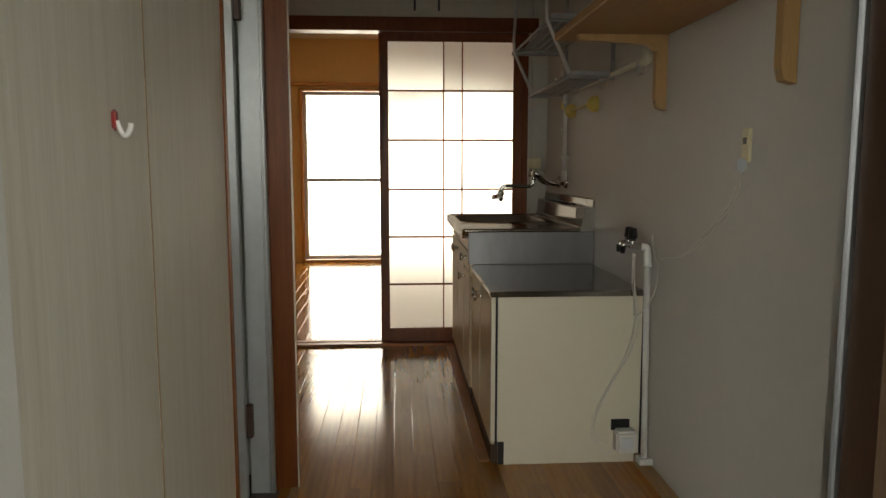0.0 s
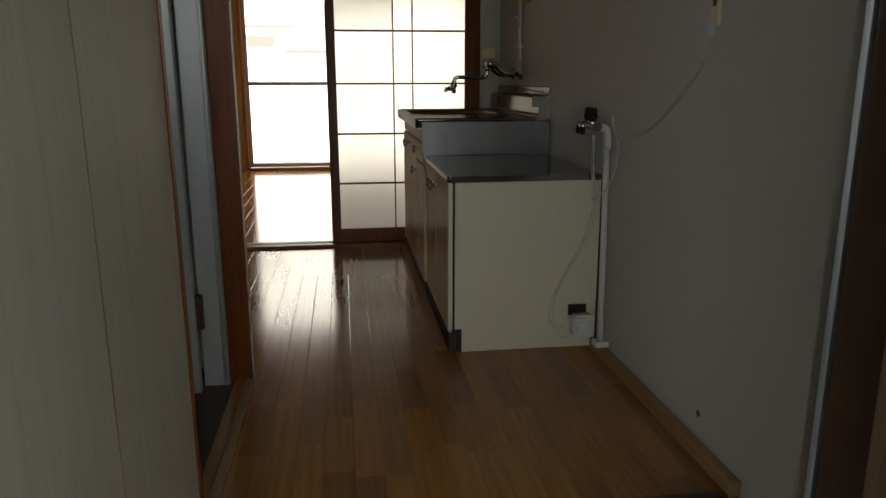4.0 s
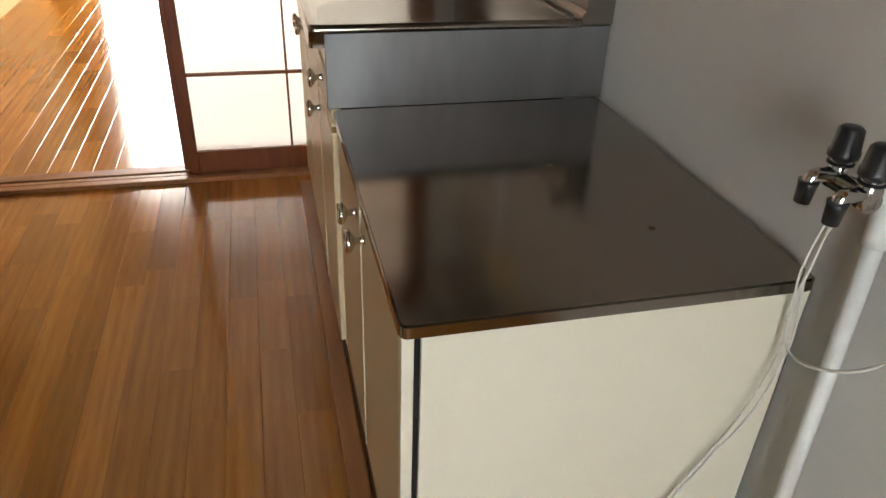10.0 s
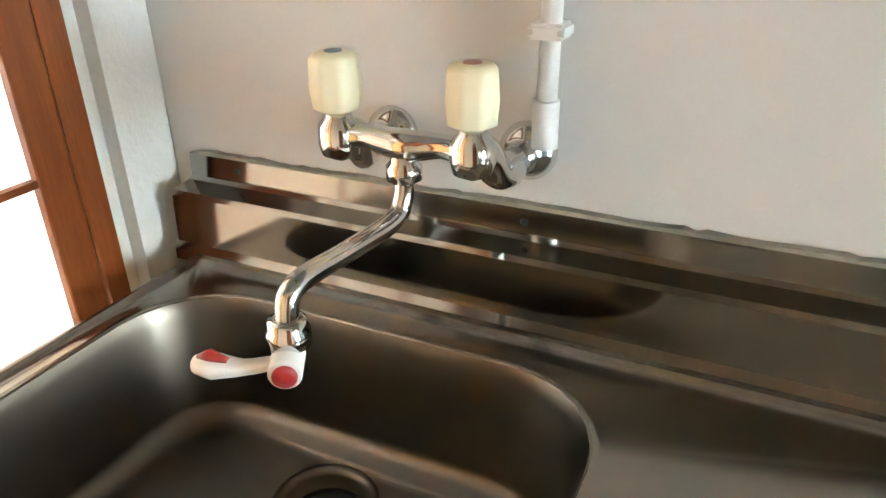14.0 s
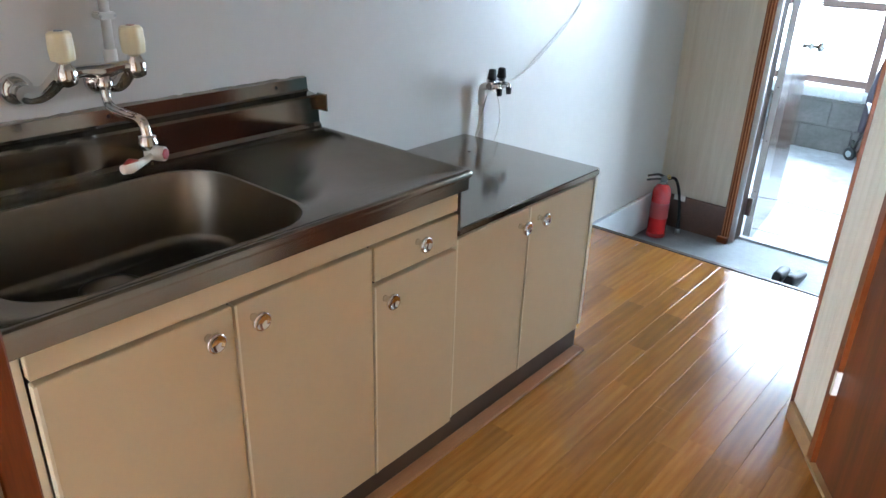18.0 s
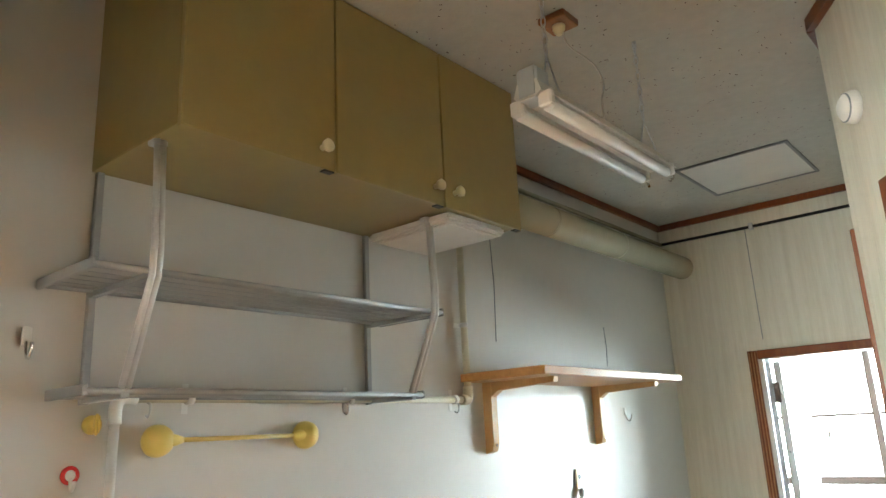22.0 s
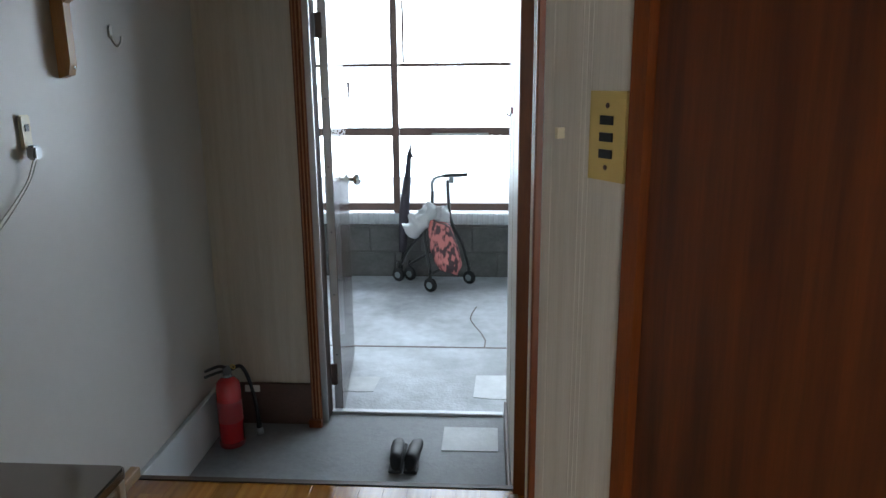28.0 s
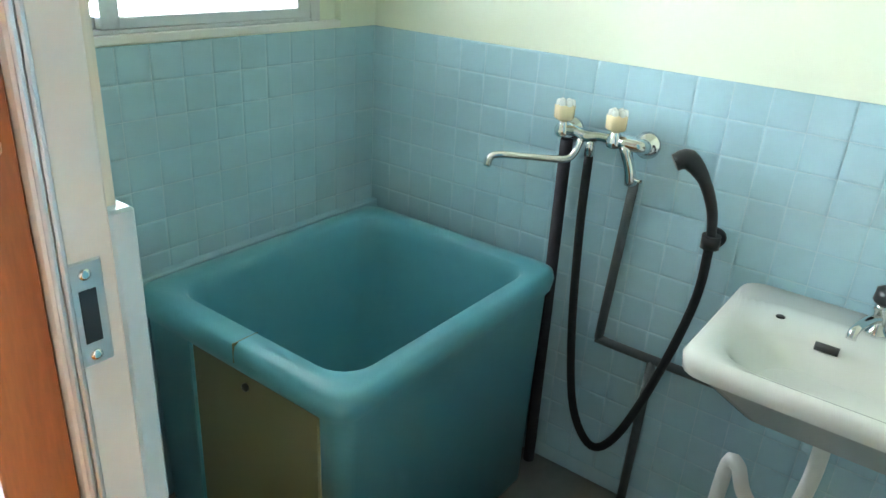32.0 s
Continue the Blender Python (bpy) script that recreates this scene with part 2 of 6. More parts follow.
M["concrete"] = material("concrete", (0.60, 0.63, 0.66), 0.85, second=(0.30, 0.315, 0.33), amount=0.42, scale=1.7, bump=0.25, bump_scale=60, fine=0.10)
M["genkan"] = material("entrance_mortar", (0.30, 0.31, 0.32), 0.7, second=(0.20, 0.21, 0.22), scale=3.5, bump=0.15, bump_scale=70, fine=0.08)
M["block"] = material("parapet_block", (0.10, 0.10, 0.097), 0.9, second=(0.04, 0.04, 0.04), scale=5, bump=0.4, bump_scale=50, fine=0.15)
M["white_paint_patch"] = material("white_floor_paint", (0.75, 0.77, 0.78), 0.8, second=(0.55, 0.57, 0.58), scale=9, bump=0.1)
M["rust_steel"] = material("brown_painted_steel", (0.11, 0.06, 0.045), 0.5, second=(0.07, 0.04, 0.03), scale=10, fine=0.1)
M["tile"] = material("blue_glazed_tile", (0.36, 0.53, 0.60), 0.16, detail=1.0, scale=2.5, second=(0.33, 0.50, 0.57), per_object=0.02, fine=0.015)
M["sealant"] = material("old_sealant", (0.30, 0.27, 0.22), 0.7, scale=30, second=(0.16, 0.14, 0.11))
M["tile_cap"] = material("pale_tile_edge", (0.58, 0.70, 0.74), 0.3, scale=6, second=(0.45, 0.58, 0.62))
M["grout"] = material("blue_grey_grout", (0.39, 0.545, 0.605), 0.7, scale=20)
M["bath_paint"] = material("pale_green_paint", (0.68, 0.72, 0.58), 0.36, second=(0.65, 0.69, 0.55), scale=2, detail=1.0, amount=0.9, bump=0.03, bump_scale=30)
M["tub"] = material("turquoise_frp", (0.098, 0.295, 0.35), 0.34, second=(0.09, 0.28, 0.335), scale=3, amount=0.9, fine=0.02, bump=0.02, bump_scale=60, vary=0.1)
M["tub_panel"] = material("khaki_tub_panel", (0.17, 0.15, 0.075), 0.5, second=(0.15, 0.135, 0.07), scale=6)
M["ceramic"] = material("white_ceramic", (0.80, 0.80, 0.77), 0.12, detail=1.0, scale=3, second=(0.77, 0.77, 0.74), coat=0.4)
M["bath_floor"] = material("bath_floor", (0.20, 0.20, 0.19), 0.5, second=(0.13, 0.13, 0.125), scale=9, bump=0.1)
M["bath_door"] = material("bathroom_door_panel", (0.16, 0.38, 0.45), 0.35, scale=5)
M["room_wall"] = material("back_room_wall", (0.66, 0.45, 0.22), 0.8, second=(0.60, 0.40, 0.19), scale=4, bump=0.1, bump_scale=120)
M["cloth_red"] = material("patterned_cloth", (0.50, 0.17, 0.16), 0.9, second=(0.05, 0.025, 0.03), scale=30, stretch=(1, 1, 0.4), amount=0.12, detail=1.5)
M["bag_white"] = material("white_bag_film", (0.85, 0.86, 0.88), 0.45, scale=9, bump=0.3, bump_scale=25)
M["umbrella"] = material("dark_umbrella_cloth", (0.03, 0.025, 0.035), 0.8, scale=20)
M["duct"] = material("duct_paint", (0.52, 0.50, 0.38), 0.22, second=(0.48, 0.46, 0.34), scale=6)
M["tube_white"] = material("lamp_tube", (0.85, 0.86, 0.84), 0.25, scale=4)
M["vinyl_hose"] = material("white_cord", (0.76, 0.74, 0.68), 0.5, scale=20)
M["gutter"] = material("white_gutter", (0.80, 0.84, 0.86), 0.4, scale=8)
M["clear_plastic"] = material("clear_crown_plastic", (0.78, 0.80, 0.76), 0.08, scale=14, coat=0.6)
M["amber"] = material("clear_amber_plastic", (0.80, 0.66, 0.42), 0.12, scale=14)


def glass(name, frosted, blur=0.62, milk=0.55):
    m = bpy.data.materials.new(name)
    m.use_nodes = True
    nt = m.node_tree
    nt.nodes.remove(nt.nodes["Principled BSDF"])
    mix = nt.nodes.new("ShaderNodeMixShader")
    gl = nt.nodes.new("ShaderNodeBsdfGlossy")
    gl.inputs["Roughness"].default_value = 0.25 if frosted else 0.02
    tr = nt.nodes.new("ShaderNodeBsdfRefraction" if frosted else "ShaderNodeBsdfTransparent")
    if frosted:
        tr.inputs["Roughness"].default_value, tr.inputs["IOR"].default_value = blur, 1.25
    tr.inputs["Color"].default_value = (0.92, 0.92, 0.88, 1) if frosted else (0.95, 0.96, 0.96, 1)
    mix.inputs["Fac"].default_value = 0.06
    nt.links.new(tr.outputs[0], mix.inputs[1])
    nt.links.new(gl.outputs[0], mix.inputs[2])
    if frosted:
        n = nt.nodes.new("ShaderNodeTexNoise")
        n.inputs["Scale"].default_value = 260
        co = nt.nodes.new("ShaderNodeTexCoord")
        nt.links.new(co.outputs["Object"], n.inputs["Vector"])
        bp = nt.nodes.new("ShaderNodeBump")
        bp.inputs["Strength"].default_value = 0.5
        nt.links.new(n.outputs["Fac"], bp.inputs["Height"])
        nt.links.new(bp.outputs["Normal"], gl.inputs["Normal"])
        nt.links.new(bp.outputs["Normal"], tr.inputs["Normal"])
    last = mix
    if frosted:
        last = nt.nodes.new("ShaderNodeMixShader")
        tl = nt.nodes.new("ShaderNodeBsdfTranslucent")
        tl.inputs["Color"].default_value = (0.93, 0.94, 0.93, 1)
        df = nt.nodes.new("ShaderNodeBsdfDiffuse")
        df.inputs["Color"].default_value = (0.86, 0.86, 0.82, 1)
        both = nt.nodes.new("ShaderNodeMixShader")
        both.inputs["Fac"].default_value = 0.4
        nt.links.new(tl.outputs[0], both.inputs[1])
        nt.links.new(df.outputs[0], both.inputs[2])
        last.inputs["Fac"].default_value = milk
        nt.links.new(mix.outputs[0], last.inputs[1])
        nt.links.new(both.outputs[0], last.inputs[2])
    nt.links.new(last.outputs[0], nt.nodes["Material Output"].inputs["Surface"])
    return m


M["frosted"] = glass("frosted_glass", True)
M["glass"] = glass("clear_glass", False)
M["obscured"] = glass("obscured_glass", True, 0.3, 0.15)


def glow(name, color, strength):
    m = bpy.data.materials.new(name)
    m.use_nodes = True
    b = m.node_tree.nodes["Principled BSDF"]
    b.inputs["Base Color"].default_value = (0, 0, 0, 1)
    b.inputs["Emission Color"].default_value = (*color, 1)
    b.inputs["Emission Strength"].default_value = strength
    return m


# backdrop sheets glow in place of the outdoor daylight
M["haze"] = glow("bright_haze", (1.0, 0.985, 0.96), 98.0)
# facade ledges glow by themselves, dimmer than the sheet behind them
M["glow_ledge"] = glow("glowing_facade_bands", (1.0, 0.97, 0.92), 26.0)
M["haze_front"] = glow("bright_haze_north", (0.82, 0.92, 1.0), 76.0)

# ---- mesh helpers ----


def box(x0, x1, y0, y1, z0, z1, bevel=0.0, seg=1, bm=None):
    """A box between two corners, its edges rounded by bevel metres; added to bm where one is given."""
    b = bmesh.new()
    bmesh.ops.create_cube(b, size=1)
    for v in b.verts:
        v.co = Vector(((x0 + x1) / 2 + v.co.x * (x1 - x0), (y0 + y1) / 2 + v.co.y * (y1 - y0), (z0 + z1) / 2 + v.co.z * (z1 - z0)))
    if bevel:
        bmesh.ops.bevel(b, geom=b.edges[:], offset=bevel, segments=seg, affect="EDGES", clamp_overlap=True)
    return join(bm, b)


def join(bm, b):
    if bm is None:
        return b
    me = bpy.data.meshes.new("tmp")
    b.to_mesh(me)
    b.free()
    bm.from_mesh(me)
    bpy.data.meshes.remove(me)
    return bm


def tube(points, r, seg=12, bm=None, smooth_steps=0, cap=True):
    """A round tube of radius r (a number, or one for each point) along points."""
    pts = [Vector(p) for p in points]
    rad = list(r) if isinstance(r, (list, tuple)) else [r] * len(pts)
    if smooth_steps:
        fine_p, fine_r = [], []
        ext = [pts[0] * 2 - pts[1]] + pts + [pts[-1] * 2 - pts[-2]]
        for i in range(len(pts) - 1):
            a, b, c, d = ext[i:i + 4]
            for k in range(smooth_steps):
                u = k / smooth_steps
                fine_p.append(0.5 * ((2 * b) + (c - a) * u + (2 * a - 5 * b + 4 * c - d) * u * u + (3 * b - a - 3 * c + d) * u ** 3))
                fine_r.append(rad[i] * (1 - u) + rad[i + 1] * u)
        fine_p.append(pts[-1])
        fine_r.append(rad[-1])
        pts, rad = fine_p, fine_r
    b = bmesh.new()
    rings = []
    side = None
    for i, p in enumerate(pts):
        d = (pts[min(i + 1, len(pts) - 1)] - pts[max(i - 1, 0)]).normalized()
        if side is None:
            side = d.orthogonal().normalized()
        side = (side - d * side.dot(d)).normalized()
        up = d.cross(side)
        rings.append([b.verts.new(p + (side * math.cos(6.28319 * k / seg) + up * math.sin(6.28319 * k / seg)) * rad[i]) for k in range(seg)])
    for q, s in zip(rings, rings[1:]):
        for k in range(seg):
            f = b.faces.new((q[k], q[(k + 1) % seg], s[(k + 1) % seg], s[k]))
            f.smooth = True
    if cap:
        b.faces.new(rings[0][::-1])
        b.faces.new(rings[-1])
    return join(bm, b)


def lathe(base, axis, profile, seg=24, bm=None, hollow=False):
    """A turned shape: profile rows (radius, height along axis) from base."""
    axis = Vector(axis).normalized()
    s = axis.orthogonal().normalized()
    u = axis.cross(s)
    b = bmesh.new()
    rings = []
    for r, h in profile:
        rings.append([b.verts.new(Vector(base) + axis * h + (s * math.cos(6.28319 * k / seg) + u * math.sin(6.28319 * k / seg)) * max(r, 0.0004)) for k in range(seg)])
    for q, w in zip(rings, rings[1:]):
        for k in range(seg):
            f = b.faces.new((q[k], q[(k + 1) % seg], w[(k + 1) % seg], w[k]))
            f.smooth = True
    if not hollow:
        b.faces.new(rings[0][::-1])
    b.faces.new(rings[-1])
    return join(bm, b)


def extrude(outline, vec, bm=None):
    """A prism over a closed outline of points, swept along vec."""
    b = bmesh.new()
    a = [b.verts.new(Vector(p)) for p in outline]
    c = [b.verts.new(Vector(p) + Vector(vec)) for p in outline]
    n = len(a)
    b.faces.new(a[::-1])
    b.faces.new(c)
    for k in range(n):
        b.faces.new((a[k], a[(k + 1) % n], c[(k + 1) % n], c[k]))
    bmesh.ops.recalc_face_normals(b, faces=b.faces[:])
    return join(bm, b)


def rounded(x0, x1, y0, y1, r, z, k=7):
    pts = []
    for cx, cy, a0 in ((x1 - r, y1 - r, 0), (x0 + r, y1 - r, 90), (x0 + r, y0 + r, 180), (x1 - r, y0 + r, 270)):
        for i in range(k):
            a = radians(a0 + 90 * i / (k - 1))
            pts.append((cx + r * math.cos(a), cy + r * math.sin(a), z))
    return pts


def mesh_of(name, bm, mat):
    me = bpy.data.meshes.new(name)
    bmesh.ops.recalc_face_normals(bm, faces=bm.faces[:])
    bm.to_mesh(me)
    bm.free()
    me.materials.append(M[mat])
    return me


def part(name, bm, mat, parent, label=""):
    ob = new(name, mesh_of(name, bm, mat))
    ob.parent = parent
    if parent is not None:
        ob.matrix_parent_inverse = parent.matrix_world.inverted() if parent.parent is None else Matrix()
    return tagged(ob, label) if label else ob


def empty(name, at, label, category, group="", kind=""):
    """A thing's root at its base; parts built in world coordinates are laid under it."""
    ob = new(name)
    ob.matrix_basis = Matrix.Translation(at)
    ob.matrix_world = ob.matrix_basis
    ob.empty_display_size = 0.05
    return tagged(ob, label, category, group, kind)


def struct(name, bm, mat, label, category="wall"):
    return tagged(new(name, mesh_of(name, bm, mat)), label, category, "", "structure")


def piece(name, me, parent, place):
    ob = new(name, me)
    ob.parent = parent
    ob.matrix_basis = Matrix.Translation(place)
    return ob

# ---- large structure ----
CEIL = 2.41
XL, XK = -1.24, -1.77          # corridor's side wall, kitchen's side wall
YF, YS = -0.815, 2.80          # front wall's inner face, sliding-door line
YB = 6.62                      # back room's window wall
GZ, OZ = -0.22, -0.27          # entrance floor, outdoor floor
C0, C1 = Vector((-1.24, 0.91, 0)), Vector((-1.77, 1.75, 0))  # slanted wall

kitchen_floor = struct("floor_kitchen", box(XK - 0.1, 0.0, 0.012, 2.76, -0.10, -0.012), "underfloor", "dark joints under the kitchen floorboards", "floor")
room_floor = struct("floor_back_room", box(-2.2, 0.6, 2.88, YB, -0.10, -0.012), "underfloor", "dark joints under the back room floorboards", "floor")
struct("floor_entrance", box(XL - 0.02, 0.0, -0.93, 0.0, GZ - 0.1, GZ), "genkan", "smooth grey mortar entrance floor, one step down", "floor")
struct("trim_step_nosing", box(XL, -0.005, -0.012, 0.012, -0.085, -0.002, 0.003), "sill_wood", "varnished wooden nosing of the entrance step", "step")
struct("wall_step_riser", box(XL, -0.004, 0.0, 0.05, GZ, -0.085), "gutter", "painted white riser under the step", "step")
struct("wall_east", box(0.0, 0.12, YF - 0.12, 2.92, GZ - 0.1, 2.6), "wall_paint", "off-white glossy painted kitchen wall with soft blotches", "wall")
# front wall with the doorway
b = box(-0.40, 0.0, YF - 0.12, YF, GZ - 0.1, 2.6)
box(XL - 0.14, -0.40, YF - 0.12, YF, 1.64, 2.6, bm=b)
struct("wall_north_entrance", b, "panel", "cream printed panel wall round the front door", "wall")
# corridor side wall with the bathroom doorway
b = box(XL - 0.14, XL, YF, 0.045, GZ - 0.1, 2.6)
box(XL - 0.14, XL, 0.872, 0.905, -0.1, 2.6, bm=b)
box(XL - 0.14, XL, 0.045, 0.872, 1.80, 2.6, bm=b)
struct("wall_west_corridor", b, "panel", "cream wood-grain printed panel wall beside the entrance", "wall")
n = Vector((C1 - C0).normalized())
back = Vector((-n.y, n.x, 0)) * 0.08


def slant(a, c, z0, z1, depth=0.08, out=0.0):
    """A block along the slanted wall from a to c metres past its corner; out: how far its face stands proud."""
    o = Vector((n.y, -n.x, 0))
    q = [C0 + n * a + o * out, C0 + n * c + o * out, C0 + n * c - o * depth, C0 + n * a - o * depth]
    return extrude([(p.x, p.y, z0) for p in q], (0, 0, z1 - z0))


LEN = (C1 - C0).length
b = slant(0.0, 0.198, -0.1, 2.6)
join(b, slant(0.815, LEN, -0.1, 2.6))
join(b, slant(0.198, 0.815, 1.86, 2.6))
struct("wall_west_slanted", b, "panel", "cream printed panel wall set at a slant round a dark door", "wall")
struct("wall_west_kitchen", box(XK - 0.1, XK, 1.70, YS - 0.03, -0.1, 2.6), "panel", "cream printed panel wall of the kitchen", "wall")
# partition with the sliding doors
b = box(-0.088, 0.0, YS - 0.018, YS + 0.08, -0.1, CEIL)
box(-0.115, -0.088, YS + 0.008, YS + 0.08, -0.1, CEIL, bm=b)
box(XK, -0.115, YS - 0.03, YS + 0.08, 1.93, CEIL, bm=b)
box(-2.3, XK, YS - 0.03, YS + 0.08, -0.1, CEIL, bm=b)
box(0.0, 0.7, YS - 0.02, YS + 0.08, -0.1, CEIL, bm=b)
struct("wall_south_partition", b, "plaster", "pale plaster partition above the sliding doors", "wall")
struct("ceiling_kitchen", box(XK - 0.1, 0.0, YF, YS - 0.03, CEIL, CEIL + 0.05), "ceiling", "speckled acoustic board ceiling", "ceiling")
# back room
struct("wall_west_back_room", box(-2.3, -2.18, YS + 0.08, YB + 0.1, -0.1, 2.5), "room_wall", "warm ochre plaster wall of the back room", "wall")
struct("wall_east_back_room", box(0.6, 0.7, YS + 0.08, YB + 0.1, -0.1, 2.5), "room_wall", "warm ochre plaster wall of the back room", "wall")
b = box(-2.3, -1.93, YB, YB + 0.12, -0.1, 2.5)
box(-1.93, 0.55, YB, YB + 0.12, 1.90, 2.5, bm=b)
box(0.55, 0.7, YB, YB + 0.12, -0.1, 2.5, bm=b)
box(-1.93, 0.55, YB, YB + 0.12, -0.1, 0.02, bm=b)
struct("wall_south_back_room", b, "room_wall", "warm ochre plaster wall round the balcony window", "wall")
struct("ceiling_back_room", box(-2.3, 0.7, YS + 0.08, YB + 0.1, 2.45, 2.5), "ceiling", "pale ceiling of the back room", "ceiling")
# bathroom shell
BX, BY0, BY1, BZ = -2.735, -0.86, 0.98, -0.20
struct("floor_bathroom", box(BX, XL - 0.14, BY0, BY1, BZ - 0.08, BZ), "bath_floor", "dark worn bathroom floor", "floor")
struct("wall_west_bathroom", box(BX - 0.1, BX, BY0 - 0.12, BY1, BZ, 2.5), "bath_paint", "pale green painted bathroom wall above tiles", "wall")
b = box(BX, -2.59, BY0 - 0.12, BY0, BZ, 2.5)
box(-1.50, XL - 0.14, BY0 - 0.12, BY0, BZ, 2.5, bm=b)
box(-2.59, -1.50, BY0 - 0.12, BY0, BZ, 1.015, bm=b)
box(-2.59, -1.50, BY0 - 0.12, BY0, 1.85, 2.5, bm=b)
struct("wall_north_bathroom", b, "bath_paint", "pale green painted bathroom wall round the window", "wall")
struct("wall_south_bathroom", box(BX - 0.1, XL - 0.14, BY1, BY1 + 0.06, BZ, 2.5), "bath_paint", "pale green bathroom wall", "wall")
struct("wall_east_bathroom", box(XL - 0.10, XL - 0.142, BY0, 0.04, BZ, 2.3), "bath_paint", "pale green bathroom wall beside the door", "wall")
struct("ceiling_bathroom", box(BX - 0.1, XL - 0.14, BY0 - 0.12, BY1 + 0.06, 2.3, 2.35), "bath_paint", "pale green bathroom ceiling", "ceiling")
# outdoors
ground = struct("ground", box(-60, 60, -60, -0.93, OZ - 0.1, OZ), "concrete", "stained grey concrete gallery floor", "ground")
struct("ceiling_gallery", box(-6, 5, -3.6, -0.93, 2.45, 2.55), "concrete", "concrete gallery slab overhead", "ceiling")
struct("wall_gallery_facade", box(0.12, 5, -0.98, -0.815, OZ, 2.6), "plaster", "plain gallery facade", "wall")
struct("wall_gallery_facade_far", box(-6, BX - 0.1, -0.98, -0.86, OZ, 2.6), "plaster", "plain gallery facade", "wall")
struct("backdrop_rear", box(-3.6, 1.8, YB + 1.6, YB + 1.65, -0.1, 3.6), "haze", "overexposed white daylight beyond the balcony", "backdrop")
# self-glowing bands drawn in for a pale distant building
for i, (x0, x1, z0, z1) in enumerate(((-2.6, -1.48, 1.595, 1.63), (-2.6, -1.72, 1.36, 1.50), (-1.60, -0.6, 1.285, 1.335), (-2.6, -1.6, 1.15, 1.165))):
    struct("backdrop_glow_ledge_%d" % (i + 1), box(x0, x1, YB + 1.56, YB + 1.58, z0, z1, 0.004), "glow_ledge", "glowing bands for the pale ledges of an overexposed building beyond the balcony", "backdrop")
struct("backdrop_front", box(-9, 8, -9.05, -9.0, -1.0, 9.0), "haze_front", "overexposed white daylight beyond the gallery", "backdrop")
struct("floor_balcony", box(-3.2, 1.6, YB + 0.12, YB + 1.1, -0.15, -0.03), "concrete", "grey balcony floor", "floor")
struct("ground_rear", box(-60, 60, YB + 1.2, 80, -3.2, -3.0), "concrete", "ground behind the building", "ground")


# ---- trim and openings of the setting ----


def frame_trim(name, bm, mat="trim", label="reddish-brown varnished wood trim", category="trim"):
    return struct(name, bm, mat, label, category)


frame_trim("trim_crown_east", box(-0.022, -0.001, YF, 1.15, CEIL - 0.035, CEIL - 0.002, 0.003))
frame_trim("trim_crown_north", box(XL, -0.022, YF + 0.001, YF + 0.022, CEIL - 0.035, CEIL - 0.002, 0.003))
frame_trim("trim_crown_south", box(XK, -0.39, YS - 0.052, YS - 0.031, CEIL - 0.04, CEIL - 0.002, 0.003))
frame_trim("trim_crown_slanted", slant(0.0, LEN, CEIL - 0.04, CEIL - 0.002, -0.001, 0.022))
frame_trim("trim_crown_west", box(XL + 0.001, XL + 0.022, YF, 0.91, CEIL - 0.04, CEIL - 0.002, 0.003))
frame_trim("baseboard_east", box(-0.032, -0.001, 0.0, 0.998, -0.002, 0.036, 0.003), "base_wood", "worn pale wood baseboard along the painted wall", "baseboard")
b = slant(0.006, 0.198, 0.0, 0.055, -0.001, 0.014)
join(b, slant(0.815, LEN, 0.0, 0.055, -0.001, 0.014))
frame_trim("baseboard_slanted", b, "base_wood", "brown wood baseboard", "baseboard")
frame_trim("baseboard_west", box(XK + 0.001, XK + 0.012, 1.76, 2.765, 0.0, 0.05, 0.002), "base_wood", "brown wood baseboard", "baseboard")
frame_trim("baseboard_entrance_east", box(-0.022, -0.001, YF, -0.013, GZ, -0.012, 0.003), "gutter", "white painted skirting beside the entrance floor", "baseboard")
frame_trim("baseboard_entrance_north", box(-0.398, -0.023, YF + 0.001, YF + 0.018, GZ, -0.03, 0.003), "rust_steel", "dark brown skirting under the entrance wall", "baseboard")
frame_trim("baseboard_entrance_west", box(XL + 0.001, XL + 0.014, YF, -0.013, GZ, -0.10, 0.003), "rust_steel", "dark brown skirting under the panel wall", "baseboard")
frame_trim("trim_step_edge", box(XL, -0.034, -0.002, 0.022, -0.0015, 0.004, 0.0015), "dark_kick", "black strip along the step edge", "trim")
# fine joints of the panel walls
for i, y in enumerate((-0.43,)):
    frame_trim("trim_panel_joint_%d" % (i + 1), box(XL + 0.0004, XL + 0.0012, y - 0.0018, y + 0.0018, -0.1, CEIL - 0.04), "base_wood", "thin vertical panel joint", "trim")
for i, a in enumerate((0.022, 0.088, 0.098, 0.108, 0.93)):
    frame_trim("trim_slanted_joint_%d" % (i + 1), slant(a - 0.0016, a + 0.0016, 0.056, CEIL - 0.041, -0.0004, 0.0012), "panel", "thin vertical panel joint", "trim")
for i, x in enumerate((-0.30,)):
    frame_trim("trim_front_joint_%d" % (i + 1), box(x - 0.0015, x + 0.0015, YF + 0.0004, YF + 0.0012, -0.03, CEIL - 0.04), "panel", "thin vertical panel joint", "trim")

